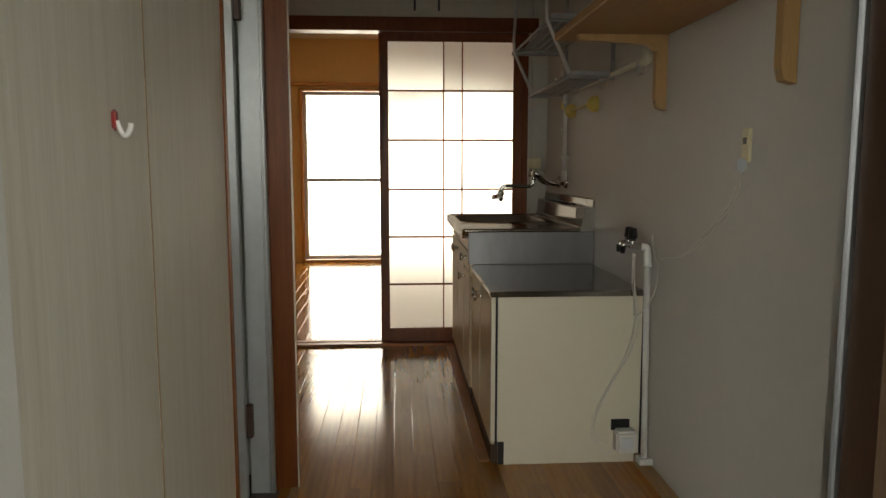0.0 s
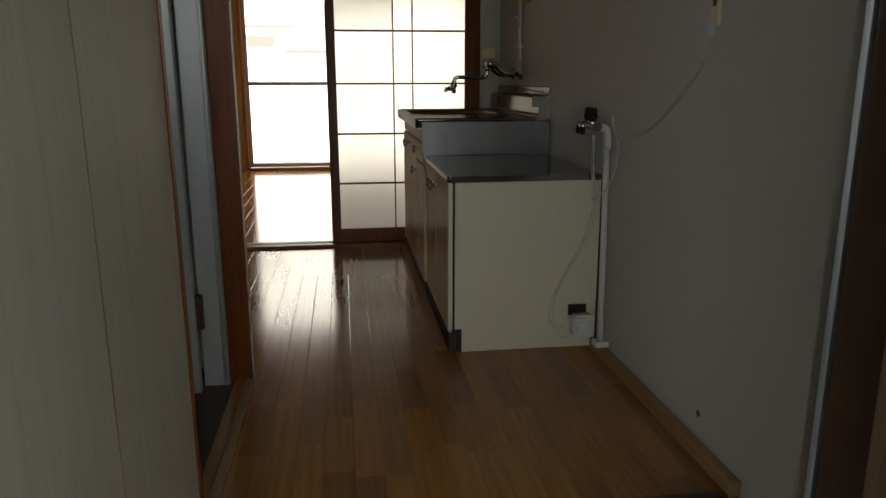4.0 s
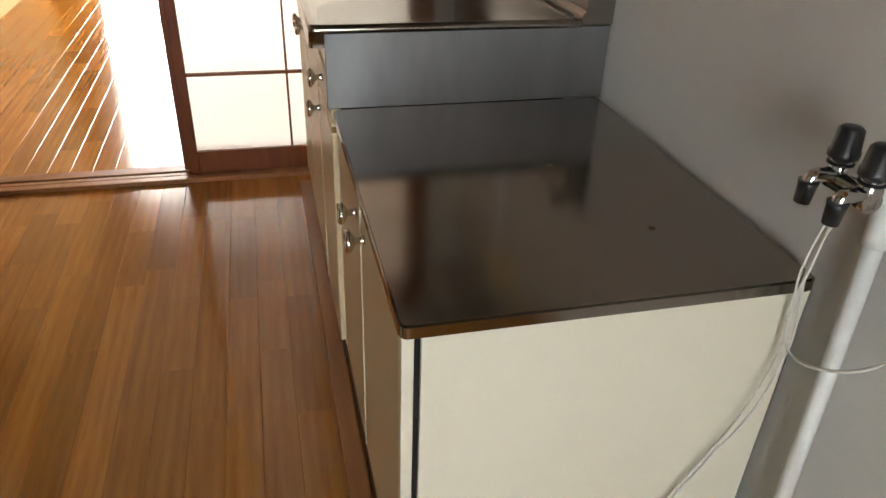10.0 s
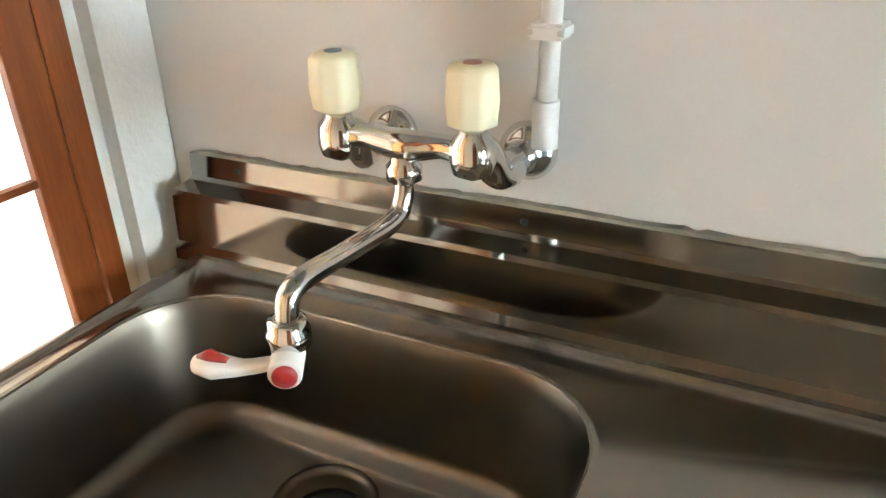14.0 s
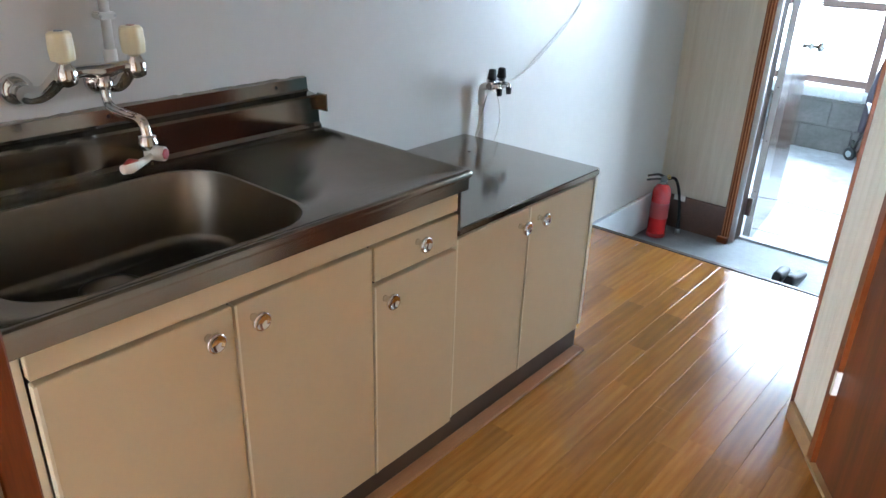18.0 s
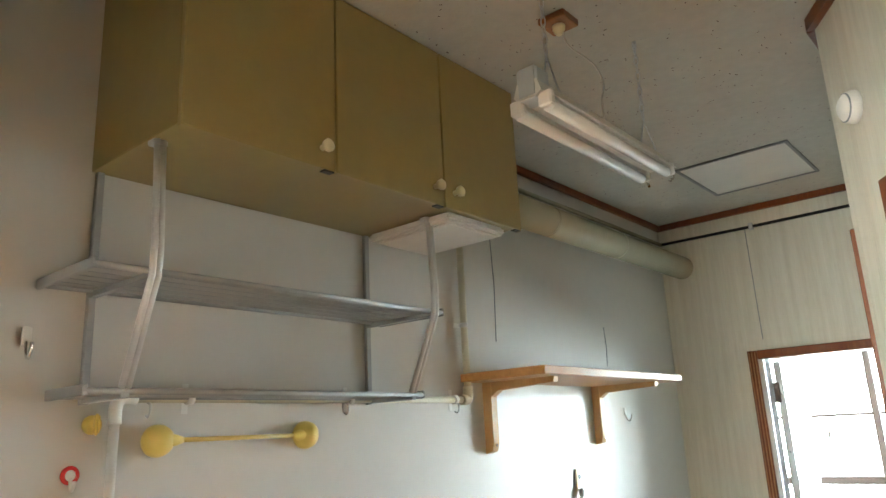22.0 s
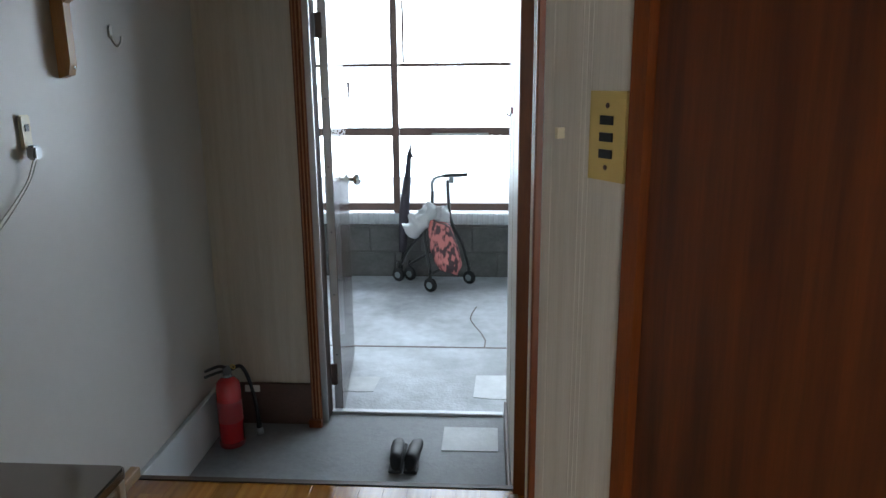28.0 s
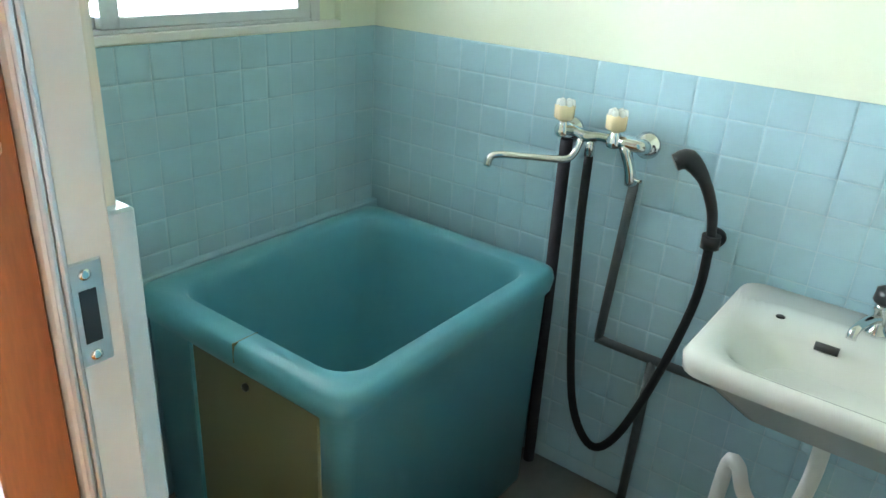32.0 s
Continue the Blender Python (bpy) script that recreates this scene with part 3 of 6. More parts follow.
# front door: frame and leaf, swung outwards
fd = empty("door_1", (-0.40, YF, GZ), "brown veneered front door standing wide open", "door", kind="structure")
part("door_frame", box(-0.438, -0.393, -0.8075, YF + 0.02, GZ, 1.666, 0.003), "trim", fd)
part("jamb", box(-0.454, -0.395, YF - 0.125, -0.829, GZ, 1.664, 0.002), "dark_jamb", fd, "dark brown door jamb")
part("door_frame", box(XL - 0.02, XL + 0.002, YF - 0.125, YF + 0.0, GZ, 1.664, 0.002), "white_board", fd)
part("weather_strip", box(-0.461, -0.395, -0.828, -0.809, GZ, 1.655, 0.004, 2), "alu", fd, "bright pale weather strip")
part("door_head", box(XL + 0.002, -0.4385, YF - 0.125, YF + 0.02, 1.622, 1.666, 0.004), "trim", fd)
for k in range(3):
    part("bead", box(-0.434 + 0.0145 * k, -0.428 + 0.0145 * k, YF + 0.019, YF + 0.026, GZ, 1.66, 0.003), "sill_wood", fd)
part("plinth", box(-0.442, -0.385, YF + 0.0265, YF + 0.05, GZ, GZ + 0.035, 0.003), "trim", fd, "brown wooden plinth block")
leaf = part("leaf", extrude([(-0.500, -0.9445, OZ + 0.02), (-0.465, -0.9415, OZ + 0.02), (-0.372, -1.720, OZ + 0.02), (-0.407, -1.724, OZ + 0.02)], (0, 0, 1.865)), "entry_door", fd)
part("edge_strip", extrude([(-0.498, -0.9432, OZ + 0.02), (-0.467, -0.9405, OZ + 0.02), (-0.467, -0.943, OZ + 0.02), (-0.498, -0.9457, OZ + 0.02)], (0, 0, 1.865)), "alu_paint", fd, "pale aluminium edge strip")
for k in range(6):
    part("screw", lathe((-0.4825, -0.9432, 0.05 + 0.28 * k), (0, 1, 0), [(0.005, 0), (0.004, 0.002), (0.001, 0.0025)], 8), "pvc_grey", fd)
for z in (-0.04, 1.46):
    part("hinge", box(-0.482, -0.456, -0.942, -0.925, z - 0.05, z + 0.05, 0.003), "rust_steel", fd)
part("doorknob", lathe((-0.4165, -1.64, 0.74), (-1, 0.12, 0), [(0.03, 0), (0.03, 0.006), (0.012, 0.012), (0.011, 0.035), (0.026, 0.045), (0.03, 0.058), (0.024, 0.07), (0.002, 0.074)]), "chrome", fd)
frame_trim("trim_door_sill", box(XL + 0.016, -0.455, -0.94, -0.905, OZ, GZ + 0.012, 0.004), "gutter", "pale worn door sill", "sill")

# bathroom doorway: wooden lining, aluminium frame, leaf swung inwards
bd = empty("door_2", (XL, 0.45, 0), "bathroom door of blue panel in grey aluminium, open inwards", "door", kind="structure")
part("jamb", box(-1.302, XL + 0.003, 0.024, 0.05, -0.02, 1.80, 0.002), "jamb_wood", bd)
part("jamb", box(-1.302, XL + 0.012, 0.868, 0.906, -0.02, 1.80, 0.003), "trim", bd)
part("lining", box(-1.302, XL + 0.0105, 0.8632, 0.8685, -0.02, 1.756, 0.001), "trim", bd)
part("pale_edge", box(XL + 0.0105, XL + 0.0145, 0.864, 0.877, -0.02, 1.755, 0.001), "pvc_cream", bd, "thin pale strip on the jamb")
part("lintel", box(-1.302, XL + 0.012, 0.05, 0.868, 1.755, 1.80, 0.003), "trim", bd)
for y0, y1 in ((0.03, 0.062), (0.843, 0.875)):
    fr = part("metal_frame", box(-1.382 if y0 > 0.5 else -1.364, -1.303, y0, y1, -0.06, 1.755, 0.003), "white_board" if y0 < 0.5 else "alu_paint", bd)
    for dx in (0.0, 0.014):
        part("bead", box(-1.3115 - dx * 0.55, -1.3050 - dx * 0.55, y0 + (0.031 if y0 < 0.5 else -0.004), y1 + (0.005 if y0 < 0.5 else -0.031), -0.06, 1.755, 0.002), "alu", bd)
part("metal_head", box(-1.382, -1.303, 0.062, 0.843, 1.72, 1.755, 0.003), "alu_paint", bd)
part("tile_edge", box(-1.390, -1.3645, 0.0, 0.061, BZ, 1.026, 0.003), "tile_cap", bd, "pale blue tile edge beside the jamb")
strike = part("strike_plate", box(-1.349, -1.315, 0.062, 0.0655, 0.883, 0.990, 0.002), "alu", bd, "brushed steel strike plate")
part("strike_hole", box(-1.340, -1.324, 0.0652, 0.0662, 0.908, 0.962), "black", bd)
for z in (0.894, 0.977):
    part("screw", lathe((-1.332, 0.0655, z), (0, 1, 0), [(0.006, 0), (0.006, 0.0012), (0.003, 0.002)], 10), "chrome", bd)
part("screw", lathe((-1.326, 0.062, 1.222), (0, 1, 0), [(0.008, 0), (0.008, 0.002), (0.003, 0.004)], 10), "chrome", bd)
part("knot", lathe((-1.280, 0.05, 1.099), (0, 1, 0), [(0.011, 0), (0.010, 0.001), (0.004, 0.0016)], 9), "sill_wood", bd, "pale filled hole in the jamb")
bl = part("leaf_frame", box(-2.02, -1.99, 0.80, 0.835, -0.05, 1.715, 0.002), "alu_paint", bd)
for args in ((-1.42, -1.385, 0.80, 0.835, -0.05, 1.715), (-1.99, -1.42, 0.80, 0.835, -0.05, 0.08), (-1.99, -1.42, 0.80, 0.835, 1.66, 1.715), (-1.99, -1.42, 0.80, 0.835, 0.80, 0.86)):
    part("leaf_rail", box(*args, 0.002), "alu_paint", bd)
part("leaf_panel", box(-1.99, -1.42, 0.812, 0.824, 0.08, 0.80), "bath_door", bd)
part("leaf_pane", box(-1.99, -1.42, 0.814, 0.822, 0.86, 1.66), "bath_door", bd)
for z in (0.25, 1.58):
    part("hinge", box(-1.392, -1.365, 0.815, 0.842, z - 0.055, z + 0.055, 0.003), "rust_steel", bd)
frame_trim("trim_bathroom_sill", box(-1.385, XL + 0.012, 0.05, 0.855, -0.12, -0.006, 0.004), "dark_kick", "dark worn bathroom sill", "sill")
frame_trim("trim_bathroom_sill_edge", box(XL - 0.012, XL + 0.016, 0.05, 0.855, -0.006, 0.006, 0.002), "base_wood", "pale worn wooden sill edge", "sill")
# dark door in the slanted wall
dd = empty("door_3", C0 + n * 0.5, "dark reddish wood-grain veneer door, shut", "door", kind="structure")
part("jamb", slant(0.198, 0.226, 0.0, 1.86, 0.08, 0.012), "trim", dd)
part("jamb", slant(0.79, 0.815, 0.0, 1.86, 0.08, 0.012), "trim", dd)
part("lintel", slant(0.226, 0.79, 1.83, 1.86, 0.08, 0.012), "trim", dd)
part("leaf", slant(0.228, 0.788, 0.012, 1.828, 0.04, -0.002), "dark_door", dd)
frame_trim("trim_door_sill_slanted", slant(0.198, 0.815, 0.0, 0.012, 0.07, 0.016), "base_wood", "worn wooden sill under the dark door", "sill")
o = Vector((n.y, -n.x, 0))
kp = C0 + n * 0.728 + Vector((0, 0, 0.892))
part("doorknob", lathe(kp - o * 0.002, o, [(0.030, 0), (0.030, 0.004), (0.025, 0.009), (0.011, 0.013), (0.010, 0.032), (0.021, 0.04), (0.0255, 0.05), (0.024, 0.062), (0.016, 0.068), (0.002, 0.069)]), "chrome", dd)
for z in (0.27, 1.55):
    part("hinge", slant(0.221, 0.232, z - 0.034, z + 0.034, 0.0, 0.0145), "white_plastic", dd, "pale painted butt hinge")

# sliding door line


def sheet(x0, x1, y, z0, z1):
    """One thin glass sheet in an upright plane."""
    b = bmesh.new()
    b.faces.new([b.verts.new(p) for p in ((x0, y, z0), (x1, y, z0), (x1, y, z1), (x0, y, z1))])
    return b


sd = empty("door_4", (-0.5, YS, 0), "brown wooden lattice sliding door with frosted panes", "door", kind="structure")
PX0, PX1 = -0.972, -0.15
part("stile", box(PX0, PX0 + 0.034, YS - 0.002, YS + 0.028, 0.018, 1.85, 0.002), "trim", sd)
part("stile", box(PX1 - 0.05, PX1, YS - 0.002, YS + 0.028, 0.018, 1.85, 0.002), "trim", sd)
part("bottom_rail", box(PX0 + 0.034, PX1 - 0.05, YS - 0.002, YS + 0.028, 0.018, 0.10, 0.002), "trim", sd)
part("top_rail", box(PX0 + 0.034, PX1 - 0.05, YS - 0.002, YS + 0.028, 1.797, 1.85, 0.002), "trim", sd)
ZB = (0.10, 0.370, 0.657, 0.940, 1.230, 1.517, 1.797)
XB = (PX0 + 0.034, -0.613, -0.503, PX1 - 0.05)
for z in ZB[1:-1]:
    part("glazing_bar", box(XB[0], XB[-1], YS - 0.001, YS + 0.02, z - 0.005, z + 0.005, 0.001), "trim", sd)
for x in XB[1:-1]:
    part("glazing_bar", box(x - 0.0035, x + 0.0035, YS, YS + 0.02, ZB[0], ZB[-1], 0.001), "trim", sd)
for k in range(6):
    for j in range(3):
        part("pane", sheet(XB[j] - 0.001, XB[j + 1] + 0.001, YS + 0.011, ZB[k], ZB[k + 1]), "frosted", sd)
sd2 = empty("door_5", (-0.5, YS + 0.04, 0), "second brown sliding door pushed behind the first", "door", kind="structure")
part("stile", box(PX0 - 0.02, PX0 + 0.014, YS + 0.036, YS + 0.064, 0.018, 1.85, 0.002), "trim", sd2)
part("bottom_rail", box(PX0 + 0.014, PX1, YS + 0.036, YS + 0.064, 0.018, 0.10, 0.002), "trim", sd2)
part("top_rail", box(PX0 + 0.014, PX1, YS + 0.036, YS + 0.064, 1.81, 1.85, 0.002), "trim", sd2)
b = box(XK, -0.06, YS - 0.032, YS + 0.085, 1.851, 1.93, 0.003)
frame_trim("trim_lintel_sliding", b, "trim", "brown wooden lintel over the sliding doors")
frame_trim("trim_post_sliding_east", box(-0.15, -0.113, YS - 0.006, YS + 0.085, 0.0, 1.851, 0.003))
frame_trim("trim_post_sliding_west", box(XK + 0.001, XK + 0.03, YS - 0.033, YS + 0.085, 0.0, 1.851, 0.003))
b = box(XK + 0.03, -0.15, YS - 0.035, YS - 0.004, -0.02, 0.016, 0.002)
box(XK + 0.03, -0.15, YS + 0.003, YS + 0.026, -0.02, 0.014, 0.002, bm=b)
box(XK + 0.03, -0.15, YS + 0.036, YS + 0.085, -0.02, 0.016, 0.002, bm=b)
frame_trim("trim_threshold_sliding", b, "sill_wood", "grooved wooden threshold of the sliding doors", "threshold")
for x in (-0.781, -0.643):
    h = empty("cupboard_pull", (x, YS - 0.03, 2.015), "slim dark vertical pull above the sliding doors", "handle", "pulls over the lintel")
    part("bar", box(x - 0.006, x + 0.006, YS - 0.05, YS - 0.04, 1.96, 2.075, 0.003), "black", h)
    for z in (1.972, 2.063):
        part("foot", box(x - 0.005, x + 0.005, YS - 0.041, YS - 0.028, z - 0.006, z + 0.006), "black", h)

# balcony window
bw = empty("window_1", (-1.0, YB, 0), "tall aluminium balcony window in a brown frame", "window", kind="structure")
for args in ((-1.96, -1.925, YB - 0.02, YB + 0.10, 0.0, 1.93), (0.545, 0.58, YB - 0.02, YB + 0.10, 0.0, 1.93), (-1.925, 0.545, YB - 0.02, YB + 0.10, 1.895, 1.93), (-1.925, 0.545, YB - 0.03, YB + 0.10, 0.0, 0.025)):
    part("window_frame", box(*args, 0.003), "pine", bw)
for x0 in (-1.925, -0.69):
    for args in ((x0, x0 + 0.04, 0.03, 1.89), (x0 + 1.195, x0 + 1.235, 0.03, 1.89)):
        part("sash_stile", box(args[0], args[1], YB + 0.03, YB + 0.055, args[2], args[3], 0.002), "alu", bw)
    for z in (0.03, 0.90, 1.85):
        part("sash_rail", box(x0 + 0.04, x0 + 1.195, YB + 0.03, YB + 0.055, z, z + 0.04, 0.002), "alu", bw)
    for z0, z1 in ((0.07, 0.90), (0.94, 1.85)):
        p = part("pane", box(x0 + 0.04, x0 + 1.195, YB + 0.04, YB + 0.044, z0, z1), "glass", bw)
        p.visible_shadow = False
frame_trim("trim_picture_rail_back", box(-2.17, 0.58, YB - 0.022, YB - 0.001, 1.945, 1.985, 0.003), "pine", "pale wooden rail over the balcony window", "trim")

# bathroom window
wz = 1.035
bwn = empty("window_2", (-2.1, BY0, wz), "aluminium sliding bathroom window with one obscured and one clear pane", "window", kind="structure")
part("window_sill", box(-2.585, -1.505, BY0 - 0.11, BY0 + 0.006, 1.016, wz, 0.002), "white_board", bwn, "white painted window sill")
for args in ((-2.52, -2.485, wz, 1.80), (-1.54, -1.505, wz, 1.80)):
    part("window_frame", box(args[0], args[1], BY0 - 0.072, BY0 - 0.010, args[2], args[3], 0.002), "alu", bwn)
part("window_frame", box(-2.485, -1.54, BY0 - 0.072, BY0 - 0.010, wz, wz + 0.010, 0.002), "alu", bwn)
part("window_frame", box(-2.485, -1.54, BY0 - 0.072, BY0 - 0.010, 1.77, 1.80, 0.002), "alu", bwn)
frame_trim("trim_window_reveal_paint", box(-2.588, -2.522, BY0 - 0.10, BY0 - 0.02, wz, 1.85), "bath_paint", "pale green window reveal", "trim")
for x0, x1, y in ((-2.485, -1.885, -0.024), (-1.94, -1.54, -0.050)):
    for xa in (x0, x1 - 0.045):
        part("sash_stile", box(xa, xa + 0.045, BY0 + y - 0.012, BY0 + y + 0.012, wz + 0.010, 1.77, 0.002), "alu", bwn)
    for za, hz in ((wz + 0.010, 0.026), (1.735, 0.035)):
        part("sash_rail", box(x0 + 0.035, x1 - 0.035, BY0 + y - 0.012, BY0 + y + 0.012, za, za + hz, 0.002), "alu", bwn)
    p = part("pane", box(x0 + 0.035, x1 - 0.035, BY0 + y - 0.002, BY0 + y + 0.002, wz + 0.036, 1.735), "obscured" if x0 < -2.2 else "glass", bwn)
    p.visible_shadow = False
part("lock", box(-1.925, -1.905, BY0 - 0.012, BY0 + 0.004, 1.40, 1.45, 0.003), "rust_steel", bwn)
grille = empty("window_grille", (-2.05, -1.02, 1.0), "steel security bars outside the bathroom window", "grille")
for i in range(10):
    x = -1.545 - i * 0.0975
    part("bar", box(x - 0.007, x + 0.007, -1.03, -1.018, 1.07, 1.9, 0.001), "alu_paint", grille)
for z, h in ((1.182, 0.012), (1.295, 0.005), (1.72, 0.012)):
    part("rail", box(-2.56, -1.5, -1.037, -1.0305, z - h, z + h, 0.001), "alu_paint", grille)
for x in (-2.553, -1.507):
    part("foot", box(x - 0.006, x + 0.006, -1.0305, -0.975, 1.172, 1.192), "alu_paint", grille)


# ---- kitchen units ----


def knob(at, parent):
    k = part("knob", lathe(at, (-1, 0, 0), [(0.008, 0), (0.007, 0.004), (0.0055, 0.014), (0.013, 0.019), (0.019, 0.023), (0.0195, 0.028), (0.017, 0.031), (0.0145, 0.031), (0.013, 0.027), (0.002, 0.0275)], 24), "chrome", parent, "round chrome knob with a rim")
    return k


range_base = empty("gas_range_base_cabinet", (-0.28, 1.35, 0), "low cream cabinet with a worn stainless steel top", "cabinet")
b = extrude([(-0.534, 1.004, 0.088), (-0.534, 1.004, 0.6175), (-0.012, 1.004, 0.6175), (-0.012, 1.004, 0.001), (-0.509, 1.004, 0.001), (-0.509, 1.004, 0.088)], (0, 0.018, 0))
# black blocks colour in the shade of the panel's gaps and toe recess
part("gap_shade", box(-0.543, -0.534, 1.012, 1.022, 0.07, 0.617), "black", range_base)
part("toe_shade", box(-0.530, -0.509, 1.008, 1.022, 0.001, 0.088), "black", range_base)
part("wall_gap_shade", box(-0.0115, -0.002, 1.012, 1.022, 0.001, 0.617), "black", range_base)
part("side_panel", b, "cream", range_base, "cream laminate side panel")
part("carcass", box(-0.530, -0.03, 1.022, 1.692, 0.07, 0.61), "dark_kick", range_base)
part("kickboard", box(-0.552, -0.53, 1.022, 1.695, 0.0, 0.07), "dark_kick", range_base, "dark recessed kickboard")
part("front_post", box(-0.5585, -0.543, 1.004, 1.0215, 0.088, 0.6175, 0.001), "cream", range_base)
for y0, y1, ky in ((1.0225, 1.371, 1.323), (1.375, 1.690, 1.416)):
    d = part("door", box(-0.556, -0.538, y0, y1, 0.072, 0.609, 0.002), "beige_door", range_base, "beige laminate cabinet door")
    part("door_edge", box(-0.5578, -0.540, y1 - 0.0045, y1 + 0.0014, 0.073, 0.608, 0.0008), "door_lip", range_base)
    knob((-0.556, ky, 0.565), d)
b = extrude(rounded(-0.562, -0.010, 0.998, 1.6985, 0.012, 0.619), (0, 0, 0.021))
bmesh.ops.bevel(b, geom=[e for e in b.edges if abs(e.verts[0].co.z - e.verts[1].co.z) < 1e-5], offset=0.003, segments=2, affect="EDGES")
part("worktop", b, "steel_range", range_base, "brownish stainless steel top with stains")
for x, y in ((-0.235, 1.385), (-0.165, 1.16)):
    part("stain", lathe((x, y, 0.6397), (0, 0, 1), [(0.006, 0), (0.005, 0.0012), (0.002, 0.0016)], 9), "rust_steel", range_base)
# dark strip on the floor, put in for the shade below the cabinets
frame_trim("trim_floor_shade", box(-0.5295, -0.503, 1.03, 2.70, 0.001, 0.005, 0.001), "dark_kick", "dark strip for the shade under the cabinets", "trim")
frame_trim("trim_floor_strip", box(-0.598, -0.557, 1.03, 2.70, 0.001, 0.012, 0.002), "sill_wood", "brown floor strip before the cabinets", "trim")

sink_base = empty("sink_cabinet", (-0.28, 2.2, 0), "stainless steel sink on a cabinet with beige doors", "cabinet")
part("side_panel", box(-0.54, -0.004, 2.675, 2.692, 0.0, 0.757, 0.0015), "cream", sink_base)
part("splash_sheet", box(-0.572, -0.004, 1.6990, 1.7015, 0.6405, 0.786, 0.001), "steel_dull", sink_base, "bare stainless side sheet")
part("carcass", box(-0.54, -0.02, 1.738, 2.675, 0.07, 0.585), "dark_kick", sink_base)
part("kickboard", box(-0.556, -0.53, 1.70, 2.672, 0.0, 0.07), "dark_kick", sink_base)
part("fascia", box(-0.5645, -0.545, 1.702, 2.675, 0.692, 0.757, 0.002), "beige_door", sink_base)
for y0, y1, z0, z1, ky, kz in ((2.336, 2.673, 0.072, 0.684, 2.389, 0.642), (1.988, 2.331, 0.072, 0.684, 2.293, 0.646), (1.702, 1.983, 0.072, 0.59, 1.951, 0.552)):
    d = part("door", box(-0.567, -0.547, y0, y1, z0, z1, 0.002), "beige_door", sink_base, "beige laminate cabinet door")
    part("door_edge", box(-0.5688, -0.549, y1 - 0.0045, y1 + 0.0014, z0 + 0.001, z1 - 0.001, 0.0008), "door_lip", sink_base)
    knob((-0.567, ky, kz), d)
d = part("drawer", box(-0.567, -0.547, 1.702, 1.983, 0.602, 0.684, 0.002), "beige_door", sink_base, "small beige drawer front")
knob((-0.567, 1.846, 0.657), d)


# counter top and bowl pressed from one sheet
SX0, SX1, SY0, SY1 = -0.60, -0.066, 1.690, 2.715
BXa, BXb, BYa, BYb = -0.565, -0.125, 2.108, 2.668
rings = [(SX0, SX1, SY0 + 0.0125, SY1, 0.010, 0.757), (SX0, SX1, SY0 + 0.012, SY1, 0.010, 0.783), (SX0, SX1, SY0, SY1, 0.012, 0.7865), (SX0, SX1, SY0, SY1, 0.012, 0.795), (SX0 + 0.005, SX1, SY0 + 0.005, SY1 - 0.005, 0.012, 0.801),
         (SX0 + 0.016, SX1 - 0.006, SY0 + 0.016, SY1 - 0.012, 0.014, 0.801), (SX0 + 0.020, SX1 - 0.010, SY0 + 0.02, SY1 - 0.016, 0.016, 0.796),
         (BXa - 0.008, BXb + 0.008, BYa - 0.008, BYb + 0.008, 0.118, 0.796), (BXa - 0.003, BXb + 0.003, BYa - 0.003, BYb + 0.003, 0.116, 0.799),
         (BXa, BXb, BYa, BYb, 0.115, 0.796), (BXa + 0.006, BXb - 0.006, BYa + 0.006, BYb - 0.006, 0.112, 0.78),
         (BXa + 0.018, BXb - 0.018, BYa + 0.018, BYb - 0.018, 0.105, 0.655), (BXa + 0.022, BXb - 0.022, BYa + 0.022, BYb - 0.022, 0.102, 0.644),
         (BXa + 0.032, BXb - 0.032, BYa + 0.032, BYb - 0.032, 0.095, 0.637), (BXa + 0.048, BXb - 0.048, BYa + 0.048, BYb - 0.048, 0.085, 0.634), (-0.295, -0.175, 2.34, 2.46, 0.059, 0.625)]


def skin(some):
    bm = bmesh.new()
    loops = [[bm.verts.new(p) for p in rounded(*r)] for r in some]
    for q, s in zip(loops, loops[1:]):
        for k in range(len(q)):
            bm.faces.new((q[k], q[(k + 1) % len(q)], s[(k + 1) % len(q)], s[k])).smooth = True
    return bm


top = part("sink_top", skin(rings[:10]), "steel", sink_base, "worn stainless steel drainer")
# same sheet as the top; its darker colour holds the bowl's shade
part("bowl", skin(rings[9:]), "steel_bowl_shaded", sink_base, "deep dull steel bowl, its shade darkened into the colour")
prof = [(-0.0685, 0.79), (-0.0685, 0.806), (-0.060, 0.815), (-0.056, 0.882), (-0.052, 0.888), (-0.020, 0.892), (-0.015, 0.897), (-0.012, 0.928), (-0.002, 0.928), (-0.002, 0.79)]
part("backsplash", extrude([(x, 1.697, z) for x, z in prof], (0, 1.045, 0)), "steel_bright", sink_base, "stepped stainless splashback")
rs = random.Random(3)
edge = [(-0.0125, 2.74, 0.9272), (-0.0125, 1.70, 0.9272)]
y = 1.70
while y < 2.735:
    edge.append((-0.0125, y, 0.929 + rs.uniform(0.0, 0.0045)))
    y += rs.uniform(0.008, 0.03)
part("sealant", extrude(edge, (0.0117, 0, 0)), "sealant", sink_base, "ragged grey sealant along the wall")
part("corner_cap", box(-0.09, -0.05, 1.690, 1.697, 0.845, 0.892, 0.002), "steel_bright", sink_base)
for y in (1.80, 2.25, 2.66):
    part("screw_hole", lathe((-0.0135, y, 0.912), (-1, 0, 0), [(0.005, 0), (0.004, 0.001)], 10), "black", sink_base)
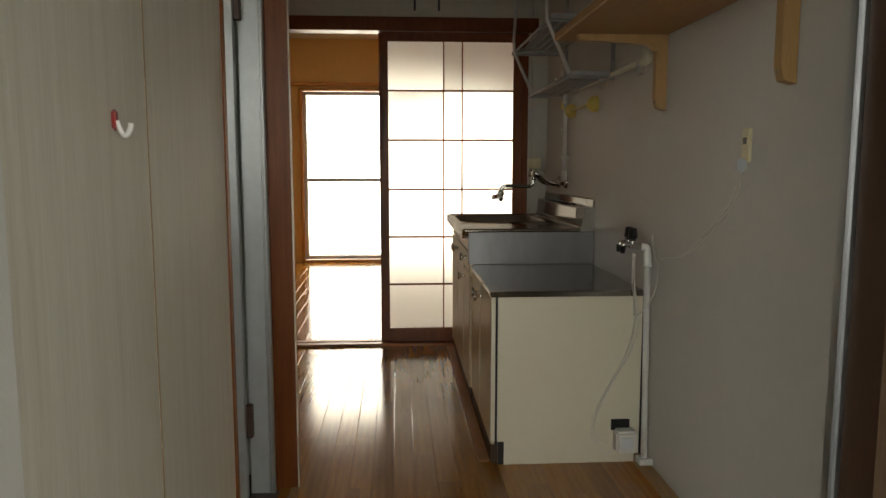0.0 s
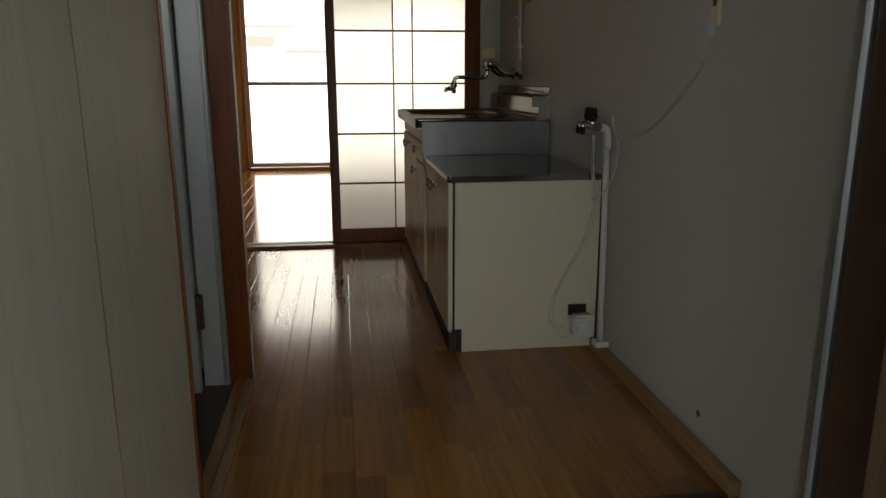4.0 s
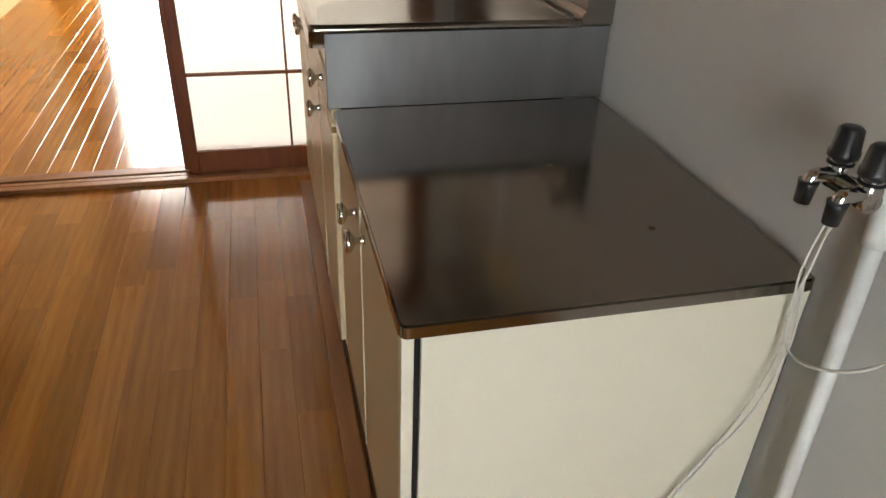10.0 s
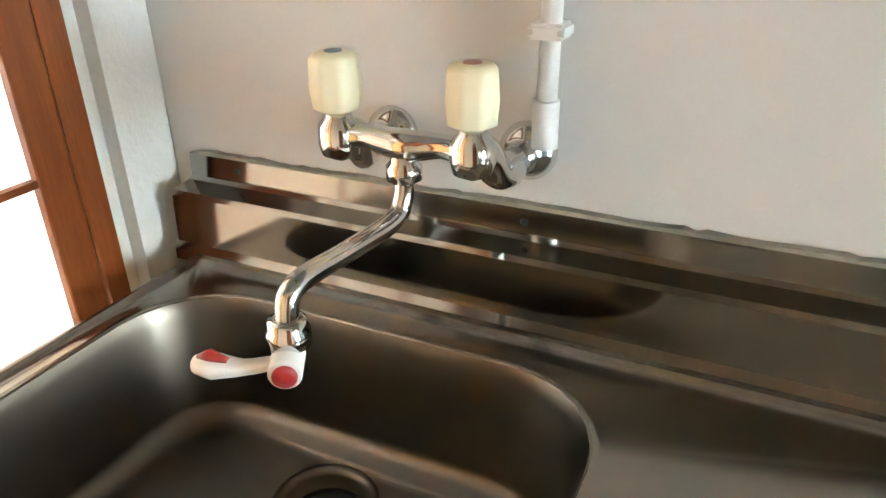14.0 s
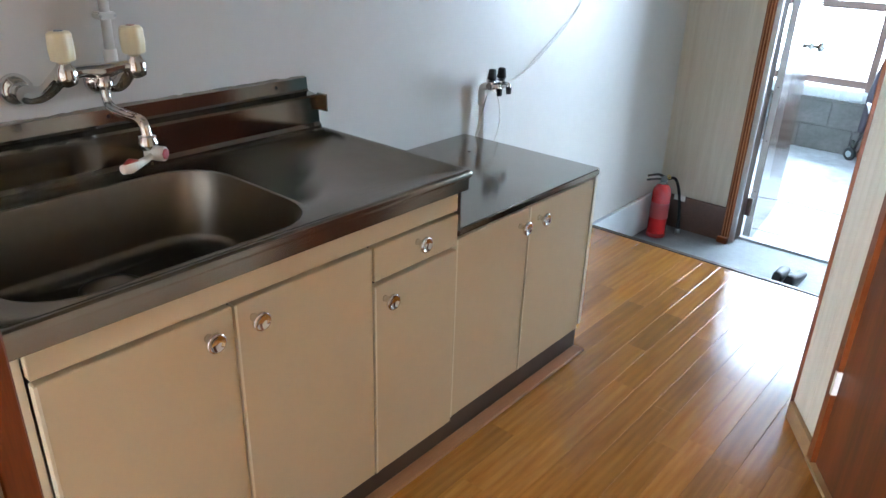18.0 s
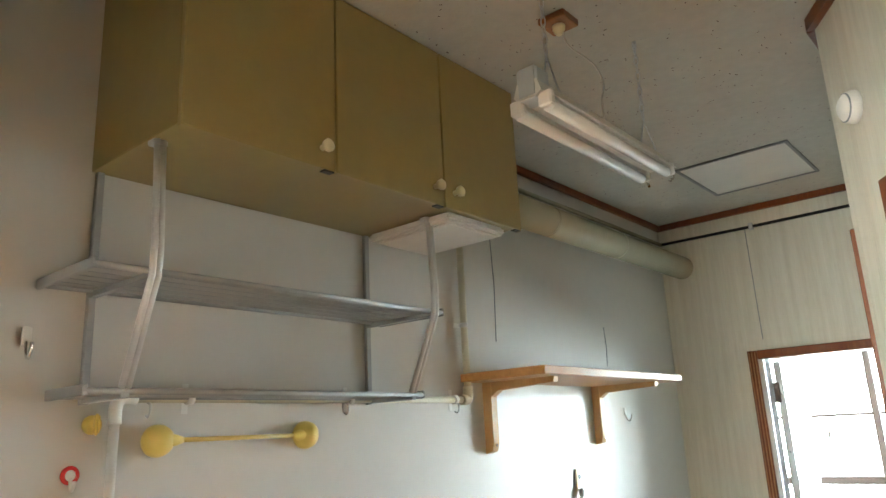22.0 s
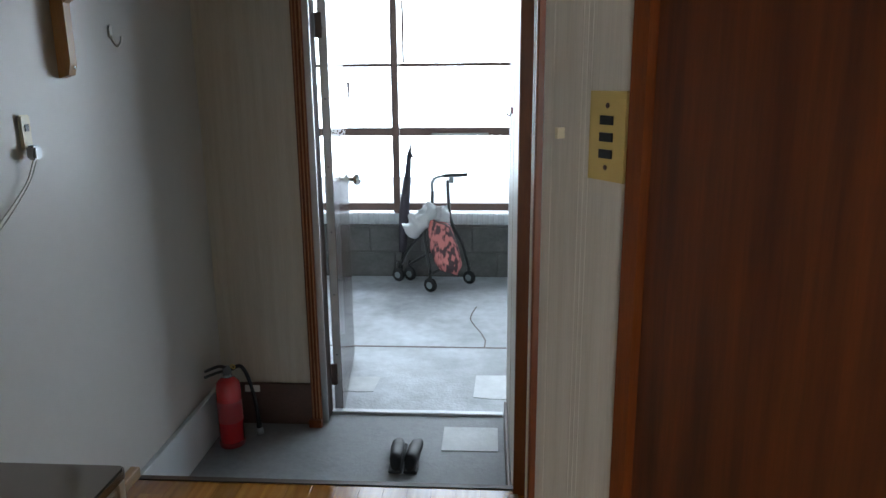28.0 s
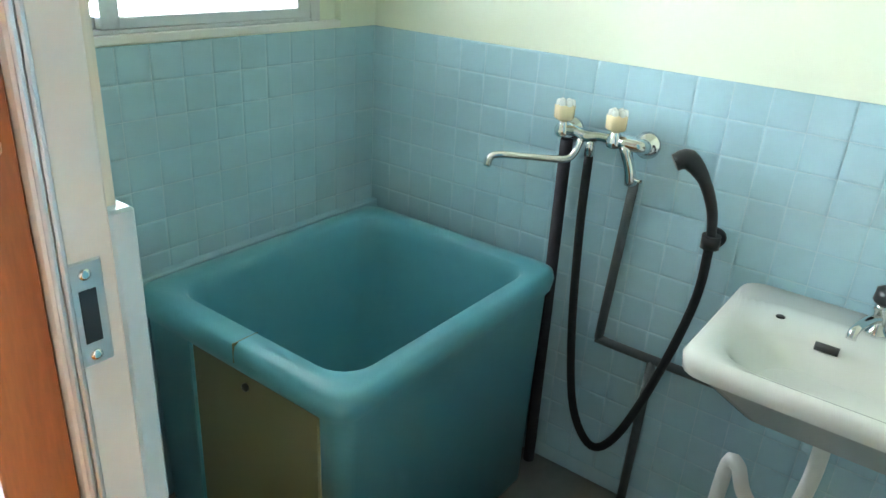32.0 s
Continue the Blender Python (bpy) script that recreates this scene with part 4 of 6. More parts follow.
dr = part("drain", lathe((-0.235, 2.40, 0.6252), (0, 0, 1), [(0.062, 0), (0.062, 0.002), (0.056, 0.0035), (0.051, 0.0), (0.048, -0.004), (0.046, -0.035), (0.002, -0.035)], 28, hollow=True), "steel_bowl_shaded", sink_base, "steel drain ring")
part("strainer", lathe((-0.235, 2.40, 0.592), (0, 0, 1), [(0.0455, 0), (0.0455, 0.012), (0.040, 0.010), (0.012, 0.008), (0.002, 0.008)], 24, hollow=True), "black", dr)

# kitchen mixer tap on the wall
tap = empty("kitchen_mixer_tap", (0, 2.31, 1.02), "chrome wall mixer with two cream handles", "tap")
TY0, TY1, TX, TZ = 2.247, 2.384, -0.165, 1.035
for y, fy in ((TY0, 2.252), (TY1, 2.42)):
    part("flange", lathe((-0.001, fy, 0.992), (-1, 0, 0), [(0.033, 0), (0.032, 0.006), (0.022, 0.014), (0.015, 0.018), (0.014, 0.05)]), "chrome", tap)
    part("elbow", tube([(-0.04, fy, 0.992), (-0.065, fy, 0.992), (-0.10, y + (fy - y) * 0.5, 1.0), (-0.14, y, 1.034), (TX, y, 1.040)], [0.016, 0.019, 0.015, 0.017, 0.018], 14, smooth_steps=4), "chrome", tap)
    part("valve_body", lathe((TX, y, 1.018), (0, 0, 1), [(0.006, 0), (0.018, 0.006), (0.021, 0.018), (0.020, 0.034), (0.013, 0.042), (0.012, 0.054)]), "chrome", tap)
    hb = bmesh.new()
    pr = []
    for r, z in ((0.016, 1.066), (0.0215, 1.069), (0.0235, 1.090), (0.0220, 1.114), (0.018, 1.119), (0.010, 1.120)):
        pr.append([hb.verts.new((TX + math.cos(6.28319 * k / 32) * r * (1 + 0.055 * math.cos(8 * 6.28319 * k / 32)), y + math.sin(6.28319 * k / 32) * r * (1 + 0.055 * math.cos(8 * 6.28319 * k / 32)), z)) for k in range(32)])
    for q, s in zip(pr, pr[1:]):
        for k in range(32):
            hb.faces.new((q[k], q[(k + 1) % 32], s[(k + 1) % 32], s[k])).smooth = True
    hb.faces.new(pr[0][::-1])
    hb.faces.new(pr[-1])
    part("handle", hb, "ivory", tap, "cream fluted plastic handle")
    part("handle_cap", lathe((TX, y, 1.1195), (0, 0, 1), [(0.0085, 0), (0.008, 0.0016), (0.002, 0.002)], 18), "cap_red" if y < 2.3 else "pvc_grey", tap, "small coloured centre cap")
part("bridge", tube([(TX, TY0, 1.040), (TX, TY0 + 0.03, 1.044), (TX, 2.316, 1.040), (TX, TY1 - 0.03, 1.044), (TX, TY1, 1.040)], [0.014, 0.011, 0.016, 0.011, 0.014], 14, smooth_steps=4), "chrome", tap)
part("collar", lathe((TX, 2.316, 1.005), (0, 0, 1), [(0.012, 0), (0.017, 0.003), (0.017, 0.016), (0.013, 0.02), (0.013, 0.04)]), "chrome", tap)
part("spout", tube([(TX, 2.316, 1.01), (TX - 0.003, 2.317, 0.988), (TX - 0.022, 2.319, 0.972), (-0.26, 2.325, 0.972), (-0.312, 2.329, 0.974), (-0.331, 2.331, 0.966), (-0.337, 2.331, 0.945)], 0.0098, 14, smooth_steps=5), "chrome", tap)
part("nozzle", lathe((-0.337, 2.331, 0.893), (0, 0, 1), [(0.009, 0), (0.011, 0.004), (0.0115, 0.03), (0.018, 0.034), (0.018, 0.046), (0.0155, 0.05), (0.0155, 0.056), (0.010, 0.058)]), "chrome", tap)
part("switch_body", lathe((-0.345, 2.328, 0.918), (-0.85, -0.5, 0), [(0.0125, -0.012), (0.0135, -0.006), (0.0135, 0.022), (0.012, 0.024), (0.004, 0.0242)], 20), "white_plastic", tap, "white plastic nozzle switch")
part("switch_cap", lathe((-0.345, 2.328, 0.918), (-0.85, -0.5, 0), [(0.010, 0.0235), (0.010, 0.0255), (0.003, 0.026)], 20), "red_dot", tap, "dark red cap")
part("switch_lever", tube([(-0.352, 2.336, 0.916), (-0.362, 2.36, 0.911), (-0.368, 2.385, 0.909), (-0.370, 2.402, 0.907)], [0.006, 0.007, 0.0115, 0.008], 12, None, 4), "white_plastic", tap, "white lever with a dark red inlay")
part("lever_inlay", tube([(-0.367, 2.37, 0.917), (-0.3695, 2.386, 0.9195), (-0.371, 2.398, 0.916)], [0.003, 0.006, 0.002], 10), "red_dot", tap)
# supply pipe on the wall
pipe = empty("water_pipe", (-0.02, 2.18, 1.05), "white plastic water pipe clipped to the wall", "pipe")
part("riser", tube([(-0.022, 2.228, 1.01), (-0.022, 2.222, 1.405)], 0.0105, 14), "pvc_white", pipe)
part("socket", tube([(-0.022, 2.228, 1.005), (-0.022, 2.228, 1.055)], 0.014, 14), "pvc_white", pipe)
part("elbow", tube([(-0.022, 2.222, 1.39), (-0.022, 2.221, 1.43), (-0.022, 2.207, 1.445), (-0.022, 2.177, 1.445)], 0.014, 14, smooth_steps=3), "pvc_white", pipe)
part("clip", box(-0.038, -0.001, 2.209, 2.246, 1.116, 1.131, 0.003, 2), "pvc_white", pipe, "white saddle clip")
for y in (2.2125, 2.2425):
    part("screw", lathe((-0.037, y, 1.1235), (-1, 0, 0), [(0.0035, 0), (0.003, 0.0015)], 8), "alu", pipe)
part("run", tube([(-0.022, 2.18, 1.445), (-0.022, 1.03, 1.445)], 0.0105, 14), "pvc_cream", pipe, "cream horizontal pipe run")
part("elbow", tube([(-0.022, 1.045, 1.445), (-0.022, 1.015, 1.446), (-0.022, 1.008, 1.46), (-0.022, 1.008, 1.49)], 0.0175, 14, smooth_steps=3), "pvc_cream", pipe)
part("riser", tube([(-0.022, 1.008, 1.46), (-0.022, 1.012, 1.99)], 0.0125, 14), "pvc_cream", pipe)
for y, z, hv in ((2.05, 1.445, 0), (1.55, 1.445, 0), (1.08, 1.445, 0), (1.011, 1.70, 1)):
    bb = box(-0.003, -0.001, y - (0.034 if hv else 0.008), y + (0.034 if hv else 0.008), z - (0.008 if hv else 0.034), z + (0.008 if hv else 0.034))
    tube([(-0.022, y, z - 0.008), (-0.022, y, z + 0.008)] if hv else [(-0.022, y - 0.008, z), (-0.022, y + 0.008, z)], 0.015, 12, bb)
    part("clip", bb, "pvc_white", pipe)

for y in (2.15, 1.565, 1.075):
    part("hanging_hook", tube([(-0.022, y, 1.4345), (-0.034, y, 1.43), (-0.034, y, 1.412), (-0.026, y, 1.403), (-0.016, y, 1.408)], 0.0028, 7, smooth_steps=3), "alu", pipe, "small wire hook")

# ---- things on the kitchen wall ----
cup = empty("wall_cupboard", (-0.19, 1.73, 1.935), "olive-brown wall cupboard with three doors under the ceiling", "cupboard")
part("body", box(-0.365, -0.002, 1.155, 2.302, 1.945, CEIL - 0.003, 0.002), "olive", cup)
for y0, y1, ky in ((1.913, 2.304, 1.955), (1.522, 1.908, 1.56), (1.153, 1.517, 1.478)):
    d = part("door", box(-0.385, -0.367, y0, y1, 1.937, CEIL - 0.006, 0.002), "olive", cup)
    part("knob", lathe((-0.385, ky, 1.985), (-1, 0, 0), [(0.007, 0), (0.006, 0.012), (0.014, 0.017), (0.0155, 0.026), (0.010, 0.031), (0.002, 0.032)], 18), "ivory", d, "round ivory knob")
    for yy in (y0 + 0.004,):
        part("catch", box(-0.384, -0.366, yy, yy + 0.03, 1.933, 1.937, 0.001), "black", cup)
hood = empty("vent_cover", (-0.19, 1.33, 1.93), "white plastic vent tray under the cupboard", "vent")
part("tray", box(-0.355, -0.03, 1.20, 1.47, 1.918, 1.944, 0.008, 2), "white_board", hood)
part("panel", box(-0.335, -0.05, 1.22, 1.45, 1.912, 1.919, 0.003), "white_plastic", hood)

rack = empty("dish_rack", (-0.13, 1.87, 1.46), "two-tier aluminium hanging dish rack", "rack")
for y in (2.285, 1.462):
    part("wall_upright", box(-0.016, -0.001, y - 0.0085, y + 0.0085, 1.43, 1.945, 0.002), "rack_grey", rack)
    for dy in (-0.0062, 0.0062):
        part("front_strut", tube([(-0.272, y + dy, 1.943), (-0.284, y + dy, 1.72), (-0.280, y + dy, 1.66), (-0.184, y + dy, 1.45)], 0.0068, 8), "rack_pale", rack, "pale painted strut")
    part("strut_foot", box(-0.275, -0.25, y - 0.016, y + 0.016, 1.932, 1.944, 0.002), "rack_pale", rack)
    for z, d in ((1.668, 0.272), (1.445, 0.19)):
        part("side_arm", box(-d, -0.014, y - 0.009, y + 0.009, z - 0.012, z + 0.010, 0.002), "rack_grey", rack)
for z, d, k, ye in ((1.670, 0.27, 7, 2.40), (1.447, 0.185, 5, 2.365)):
    for i in range(k):
        x = -0.03 - (d - 0.03) * i / (k - 1)
        part("rail", tube([(x, 1.42, z), (x, ye, z)], 0.007, 8) if i in (0, k - 1) else box(x - 0.0175, x + 0.0175, 1.425, ye - 0.007, z - 0.003, z + 0.002, 0.001), "rack_grey", rack)
    part("end_cap", box(-d - 0.006, -0.02, ye - 0.008, ye + 0.002, z - 0.010, z + 0.012, 0.002), "rack_grey", rack)
    part("end_cap", box(-d - 0.006, -0.02, 1.417, 1.426, z - 0.010, z + 0.012, 0.002), "rack_grey", rack)

part("drip_pad", box(-0.150, -0.105, 2.07, 2.155, 1.4495, 1.456, 0.003), "black", rack, "black rubber pad on the lower tray")

towel = empty("towel_bar", (-0.02, 1.91, 1.35), "yellow plastic towel bar on round suction bases", "towel bar")
for y in (2.118, 1.702):
    part("base", lathe((-0.001, y, 1.352), (-1, 0, 0), [(0.033, 0), (0.036, 0.004), (0.036, 0.016), (0.032, 0.030), (0.022, 0.041), (0.009, 0.047), (0.001, 0.048)]), "towel_yellow", towel)
    part("socket", tube([(-0.028, y - 0.052 * (1 if y > 2 else -1), 1.352), (-0.028, y - 0.034 * (1 if y > 2 else -1), 1.352), (-0.026, y, 1.352)], [0.008, 0.013, 0.020], 14), "towel_yellow", towel)
part("rod", tube([(-0.027, 1.71, 1.352), (-0.027, 2.11, 1.352)], 0.0055, 10), "plate_yellow", towel)
vk = empty("gas_wall_knob", (-0.01, 2.236, 1.39), "small yellow wing knob on the wall", "knob")
part("base", lathe((-0.001, 2.262, 1.39), (-1, 0, 0), [(0.02, 0), (0.02, 0.008), (0.012, 0.014), (0.011, 0.02)]), "towel_yellow", vk)
part("wing", box(-0.036, -0.018, 2.257, 2.267, 1.368, 1.412, 0.004, 2), "towel_yellow", vk)


def wall_hook(name, y, z, label, back, tip, group="hooks on the walls", x=0.0, sgn=-1, drop=0.03, tall=0.042, out=1.0, round_plate=False):
    h = empty(name, (x, y, z), label, "hook", group)
    if round_plate:
        part("plate", lathe((x + sgn * 0.001, y, z + 0.016), (sgn, 0, 0), [(0.019, 0), (0.019, 0.004), (0.017, 0.006), (0.011, 0.006), (0.0105, 0.003), (0.001, 0.003)], 22), back, h)
        part("centre", lathe((x + sgn * 0.004, y, z + 0.016), (sgn, 0, 0), [(0.0115, 0), (0.010, 0.0035), (0.001, 0.004)], 18), tip, h)
    else:
        part("plate", box(min(x + sgn * 0.001, x + sgn * 0.006), max(x + sgn * 0.001, x + sgn * 0.006), y - tall * 0.26, y + tall * 0.26, z, z + tall, 0.003, 2), back, h)
    part("prong", tube([(x + sgn * 0.006, y, z + 0.012), (x + sgn * 0.010, y, z - drop), (x + sgn * (0.01 + 0.012 * out), y, z - drop - 0.012 * out), (x + sgn * (0.01 + 0.024 * out), y, z - drop + 0.002), (x + sgn * (0.01 + 0.026 * out), y, z - drop + 0.018 * out)], 0.0035, 8, smooth_steps=3), tip, h)
    return h


wall_hook("wall_hook", 2.405, 1.545, "white self-adhesive wall hook", "white_plastic", "chrome", drop=0.012)
wall_hook("wall_hook", 2.298, 1.275, "red and white self-adhesive wall hook", "red", "white_plastic", drop=0.006, out=0.6, round_plate=True)
wall_hook("wall_hook", -0.177, 1.375, "small clear wall hook", "white_plastic", "white_plastic", drop=0.008)
wall_hook("wall_hook", -0.555, 1.125, "red and white hook on the panel wall", "red_dot", "white_plastic", x=XL, sgn=1, drop=0.0, tall=0.026, out=0.5)

shelf = empty("plank_shelf", (-0.19, 0.45, 1.51), "varnished pine plank shelf on two wooden brackets", "shelf")
part("board", box(-0.345, -0.002, -0.05, 1.022, 1.505, 1.533, 0.003), "pine", shelf)
for y in (0.885, 0.105):
    br = part("bracket_leg", extrude([(-0.003, y - 0.016, 1.507), (-0.040, y - 0.016, 1.507), (-0.040, y - 0.016, 1.30), (-0.032, y - 0.016, 1.27), (-0.003, y - 0.016, 1.262)], (0, 0.032, 0)), "pine_light", shelf)
    part("bracket_arm", extrude([(-0.040, y - 0.014, 1.506), (-0.30, y - 0.014, 1.506), (-0.295, y - 0.014, 1.487), (-0.07, y - 0.014, 1.475), (-0.040, y - 0.014, 1.455)], (0, 0.028, 0)), "pine_light", shelf)
    part("screw", lathe((-0.0405, y, 1.29), (-1, 0, 0), [(0.006, 0), (0.005, 0.0015), (0.002, 0.002)], 10), "chrome", br)

duct = empty("exhaust_duct", (-0.10, 0.2, 2.15), "painted round exhaust duct from cupboard to front wall", "duct")
part("duct_tube", tube([(-0.115, 1.153, 2.15), (-0.115, YF + 0.001, 2.15)], 0.062, 28), "duct", duct)
for y in (0.55, -0.05):
    part("band", tube([(-0.115, y - 0.008, 2.15), (-0.115, y + 0.008, 2.15)], 0.063, 28), "duct", duct)
for z, x in ((2.30, -0.012), (2.265, -0.010)):
    c = empty("conduit", (x, 0.2, z), "thin painted conduit along the top of the wall", "conduit", "conduits")
    part("conduit_tube", tube([(x - 0.002, 1.153, z), (x - 0.002, YF + 0.001, z)], 0.009, 10), "duct", c)
fc = empty("cable", (-0.6, YF + 0.01, 2.29), "black cable clipped along the front wall", "cable")
part("cable_run", tube([(-0.02, YF + 0.008, 2.30), (-0.45, YF + 0.008, 2.297), (XL + 0.005, YF + 0.008, 2.30)], 0.008, 8), "rubber", fc)
part("clip", box(-0.515, -0.495, YF + 0.001, YF + 0.02, 2.28, 2.315, 0.002), "alu", fc)
for y, z0, z1 in ((0.80, 1.66, 2.08), (-0.05, 1.60, 1.78)):
    w = empty("cord", (-0.004, y, z0), "thin grey cord down the wall", "cord", "hanging cords")
    part("strand", tube([(-0.004, y, z1), (-0.004, y - 0.01, (z0 + z1) / 2), (-0.004, y, z0)], 0.0018, 6), "pvc_grey", w)
w = empty("cord", (-0.47, YF + 0.004, 1.72), "thin grey cord down the front wall", "cord", "hanging cords")
part("strand", tube([(-0.47, YF + 0.004, 2.29), (-0.475, YF + 0.004, 1.72)], 0.002, 6), "pvc_grey", w)

# wall socket, its cord, and the gas cocks
so = empty("wall_socket", (-0.01, 0.30, 1.12), "ivory wall socket with a grey plug", "socket")
part("plate", box(-0.010, -0.001, 0.279, 0.319, 1.09, 1.175, 0.003, 2), "ivory", so)
part("button", box(-0.013, -0.010, 0.291, 0.307, 1.135, 1.152, 0.001), "black", so)
part("plug", box(-0.034, -0.010, 0.282, 0.316, 1.065, 1.10, 0.005, 2), "alu_paint", so)
cd = empty("power_cord", (-0.01, 0.6, 0.9), "white cord sagging from the socket to the cocks", "cord")
for dy in (0.0, 0.014):
    part("strand", tube([(-0.022, 0.292 + dy, 1.066), (-0.012, 0.33 + dy, 1.0), (-0.008, 0.47 + dy * 2, 0.90), (-0.008, 0.65 + dy, 0.81), (-0.012, 0.80, 0.782), (-0.02, 0.84, 0.785)], 0.0016, 6, smooth_steps=5), "vinyl_hose", cd)
part("tail", tube([(-0.012, 0.80, 0.782), (-0.02, 0.815, 0.778), (-0.025, 0.855, 0.79), (-0.028, 0.885, 0.835), (-0.026, 0.892, 0.845), (-0.024, 0.897, 0.815), (-0.022, 0.86, 0.775), (-0.025, 0.83, 0.75), (-0.035, 0.822, 0.675), (-0.05, 0.862, 0.607), (-0.06, 0.924, 0.565), (-0.055, 0.972, 0.562), (-0.05, 0.985, 0.62), (-0.06, 0.968, 0.70), (-0.068, 0.955, 0.775)], 0.0022, 6, smooth_steps=6), "vinyl_hose", cd)
part("tail", tube([(-0.065, 0.95, 0.775), (-0.055, 0.978, 0.672), (-0.034, 0.984, 0.545), (-0.055, 0.986, 0.425), (-0.108, 0.988, 0.327), (-0.157, 0.988, 0.234), (-0.183, 0.988, 0.143), (-0.165, 0.982, 0.085), (-0.15, 0.972, 0.05), (-0.125, 0.972, 0.052), (-0.10, 0.972, 0.07)], 0.0022, 6, smooth_steps=6), "vinyl_hose", cd)
part("tail", tube([(-0.07, 0.955, 0.78), (-0.062, 0.98, 0.672), (-0.045, 0.986, 0.545), (-0.07, 0.988, 0.42), (-0.125, 0.990, 0.31), (-0.175, 0.990, 0.21), (-0.193, 0.990, 0.13), (-0.18, 0.984, 0.09), (-0.15, 0.976, 0.085), (-0.105, 0.972, 0.09)], 0.0018, 6, smooth_steps=6), "vinyl_hose", cd)
pb = empty("plug_box", (-0.07, 0.97, 0.06), "white plastic adaptor box on the cabinet side", "adaptor")
part("box_body", box(-0.112, -0.034, 0.945, 1.0, 0.055, 0.135, 0.008, 2), "white_plastic", pb)
part("inset", box(-0.095, -0.052, 0.9425, 0.946, 0.075, 0.115, 0.002), "gutter", pb)
part("gap", box(-0.118, -0.05, 0.995, 1.003, 0.125, 0.165, 0.002), "black", pb)
gp = empty("gas_pipe", (-0.03, 0.912, 0.04), "white pipe standing against the wall with two gas cocks", "pipe")
part("riser", tube([(-0.026, 0.902, 0.045), (-0.028, 0.928, 0.785)], 0.0110, 16), "pvc_white", gp)
part("foot_clip", box(-0.05, -0.001, 0.88, 0.925, 0.037, 0.06, 0.003), "pvc_white", gp)
part("elbow", tube([(-0.028, 0.926, 0.735), (-0.028, 0.928, 0.775), (-0.031, 0.928, 0.795), (-0.042, 0.928, 0.803), (-0.056, 0.928, 0.804)], [0.0145, 0.0145, 0.014, 0.013, 0.011], 14, smooth_steps=3), "pvc_white", gp)
cock = part("cock_body", tube([(-0.048, 0.928, 0.803), (-0.072, 0.929, 0.808), (-0.089, 0.929, 0.810)], [0.011, 0.014, 0.013], 14, smooth_steps=3), "chrome", gp, "chrome double cock")
part("cross_bar", tube([(-0.090, 0.893, 0.810), (-0.089, 0.928, 0.811), (-0.087, 0.963, 0.810)], [0.012, 0.0115, 0.012], 14, smooth_steps=2), "chrome", gp)
for cx, cy, cz in ((-0.087, 0.953, 0.815), (-0.090, 0.903, 0.815)):
    part("stem", tube([(cx, cy, cz - 0.012), (cx, cy, cz + 0.022)], 0.0115, 14), "chrome", gp)
    part("washer", lathe((cx, cy, cz + 0.013), (0, 0, 1), [(0.0118, 0), (0.0145, 0.001), (0.0145, 0.003), (0.0118, 0.004)], 16), "black", gp)
    part("cap", lathe((cx, cy, cz + 0.020), (0, 0, 1), [(0.013, 0), (0.0165, 0.002), (0.017, 0.009), (0.0155, 0.011), (0.0135, 0.033), (0.010, 0.036), (0.002, 0.037)], 18), "black", gp, "black ribbed cap")
    part("outlet", tube([(cx, cy, cz), (cx - 0.018, cy, cz + 0.002), (cx - 0.030, cy, cz), (cx - 0.033, cy, cz - 0.008)], [0.010, 0.0085, 0.0085, 0.008], 12, smooth_steps=3), "chrome", gp)
    part("outlet_cap", tube([(cx - 0.033, cy, cz - 0.004), (cx - 0.0332, cy, cz - 0.009), (cx - 0.034, cy, cz - 0.030)], [0.0115, 0.0105, 0.0088], 14), "black", gp, "black end cap")
ch = empty("wall_chip", (-0.003, 0.23, 0.09), "dark chip in the painted wall", "chip")
part("chip", lathe((-0.001, 0.23, 0.10), (-1, 0, 0), [(0.010, 0), (0.008, 0.002), (0.003, 0.003)], 7), "rust_steel", ch)

# ceiling: lamp on chains, rose, hatch
lamp = empty("fluorescent_lamp", (-0.82, 1.42, 2.05), "white two-tube fluorescent lamp hung on chains, unlit", "lamp")
b = extrude([(-0.845, 1.11, 2.063), (-0.795, 1.11, 2.063), (-0.785, 1.11, 2.033), (-0.80, 1.11, 2.023), (-0.84, 1.11, 2.023), (-0.855, 1.11, 2.033)], (0, 0.645, 0))
part("housing", b, "white_board", lamp)
for s in (-1, 1):
    part("reflector", extrude([(-0.82 + s * 0.033, 1.125, 2.034), (-0.82 + s * 0.062, 1.125, 2.010), (-0.82 + s * 0.064, 1.125, 2.012), (-0.82 + s * 0.033, 1.125, 2.038)], (0, 0.60, 0)), "white_plastic", lamp)
    part("tube", tube([(-0.82 + s * 0.036, 1.135, 2.004), (-0.82 + s * 0.036, 1.73, 2.004)], 0.0145, 16), "tube_white", lamp)
    for y in (1.118, 1.738):
        part("holder", box(-0.82 + s * 0.036 - 0.017, -0.82 + s * 0.036 + 0.017, y - 0.010, y + 0.010, 1.998, 2.033, 0.004), "white_plastic", lamp)
part("ballast_cover", box(-0.846, -0.794, 1.700, 1.757, 2.022, 2.098, 0.006, 2), "alu_paint", lamp, "grey metal end cover")
for s in (-1, 1):
    part("spring_clip", tube([(-0.82 + s * 0.036, 1.112, 2.03), (-0.82 + s * 0.040, 1.096, 2.015), (-0.82 + s * 0.036, 1.090, 1.998), (-0.82 + s * 0.030, 1.10, 1.988)], 0.004, 8, smooth_steps=3), "chrome", lamp, "bright wire clip")
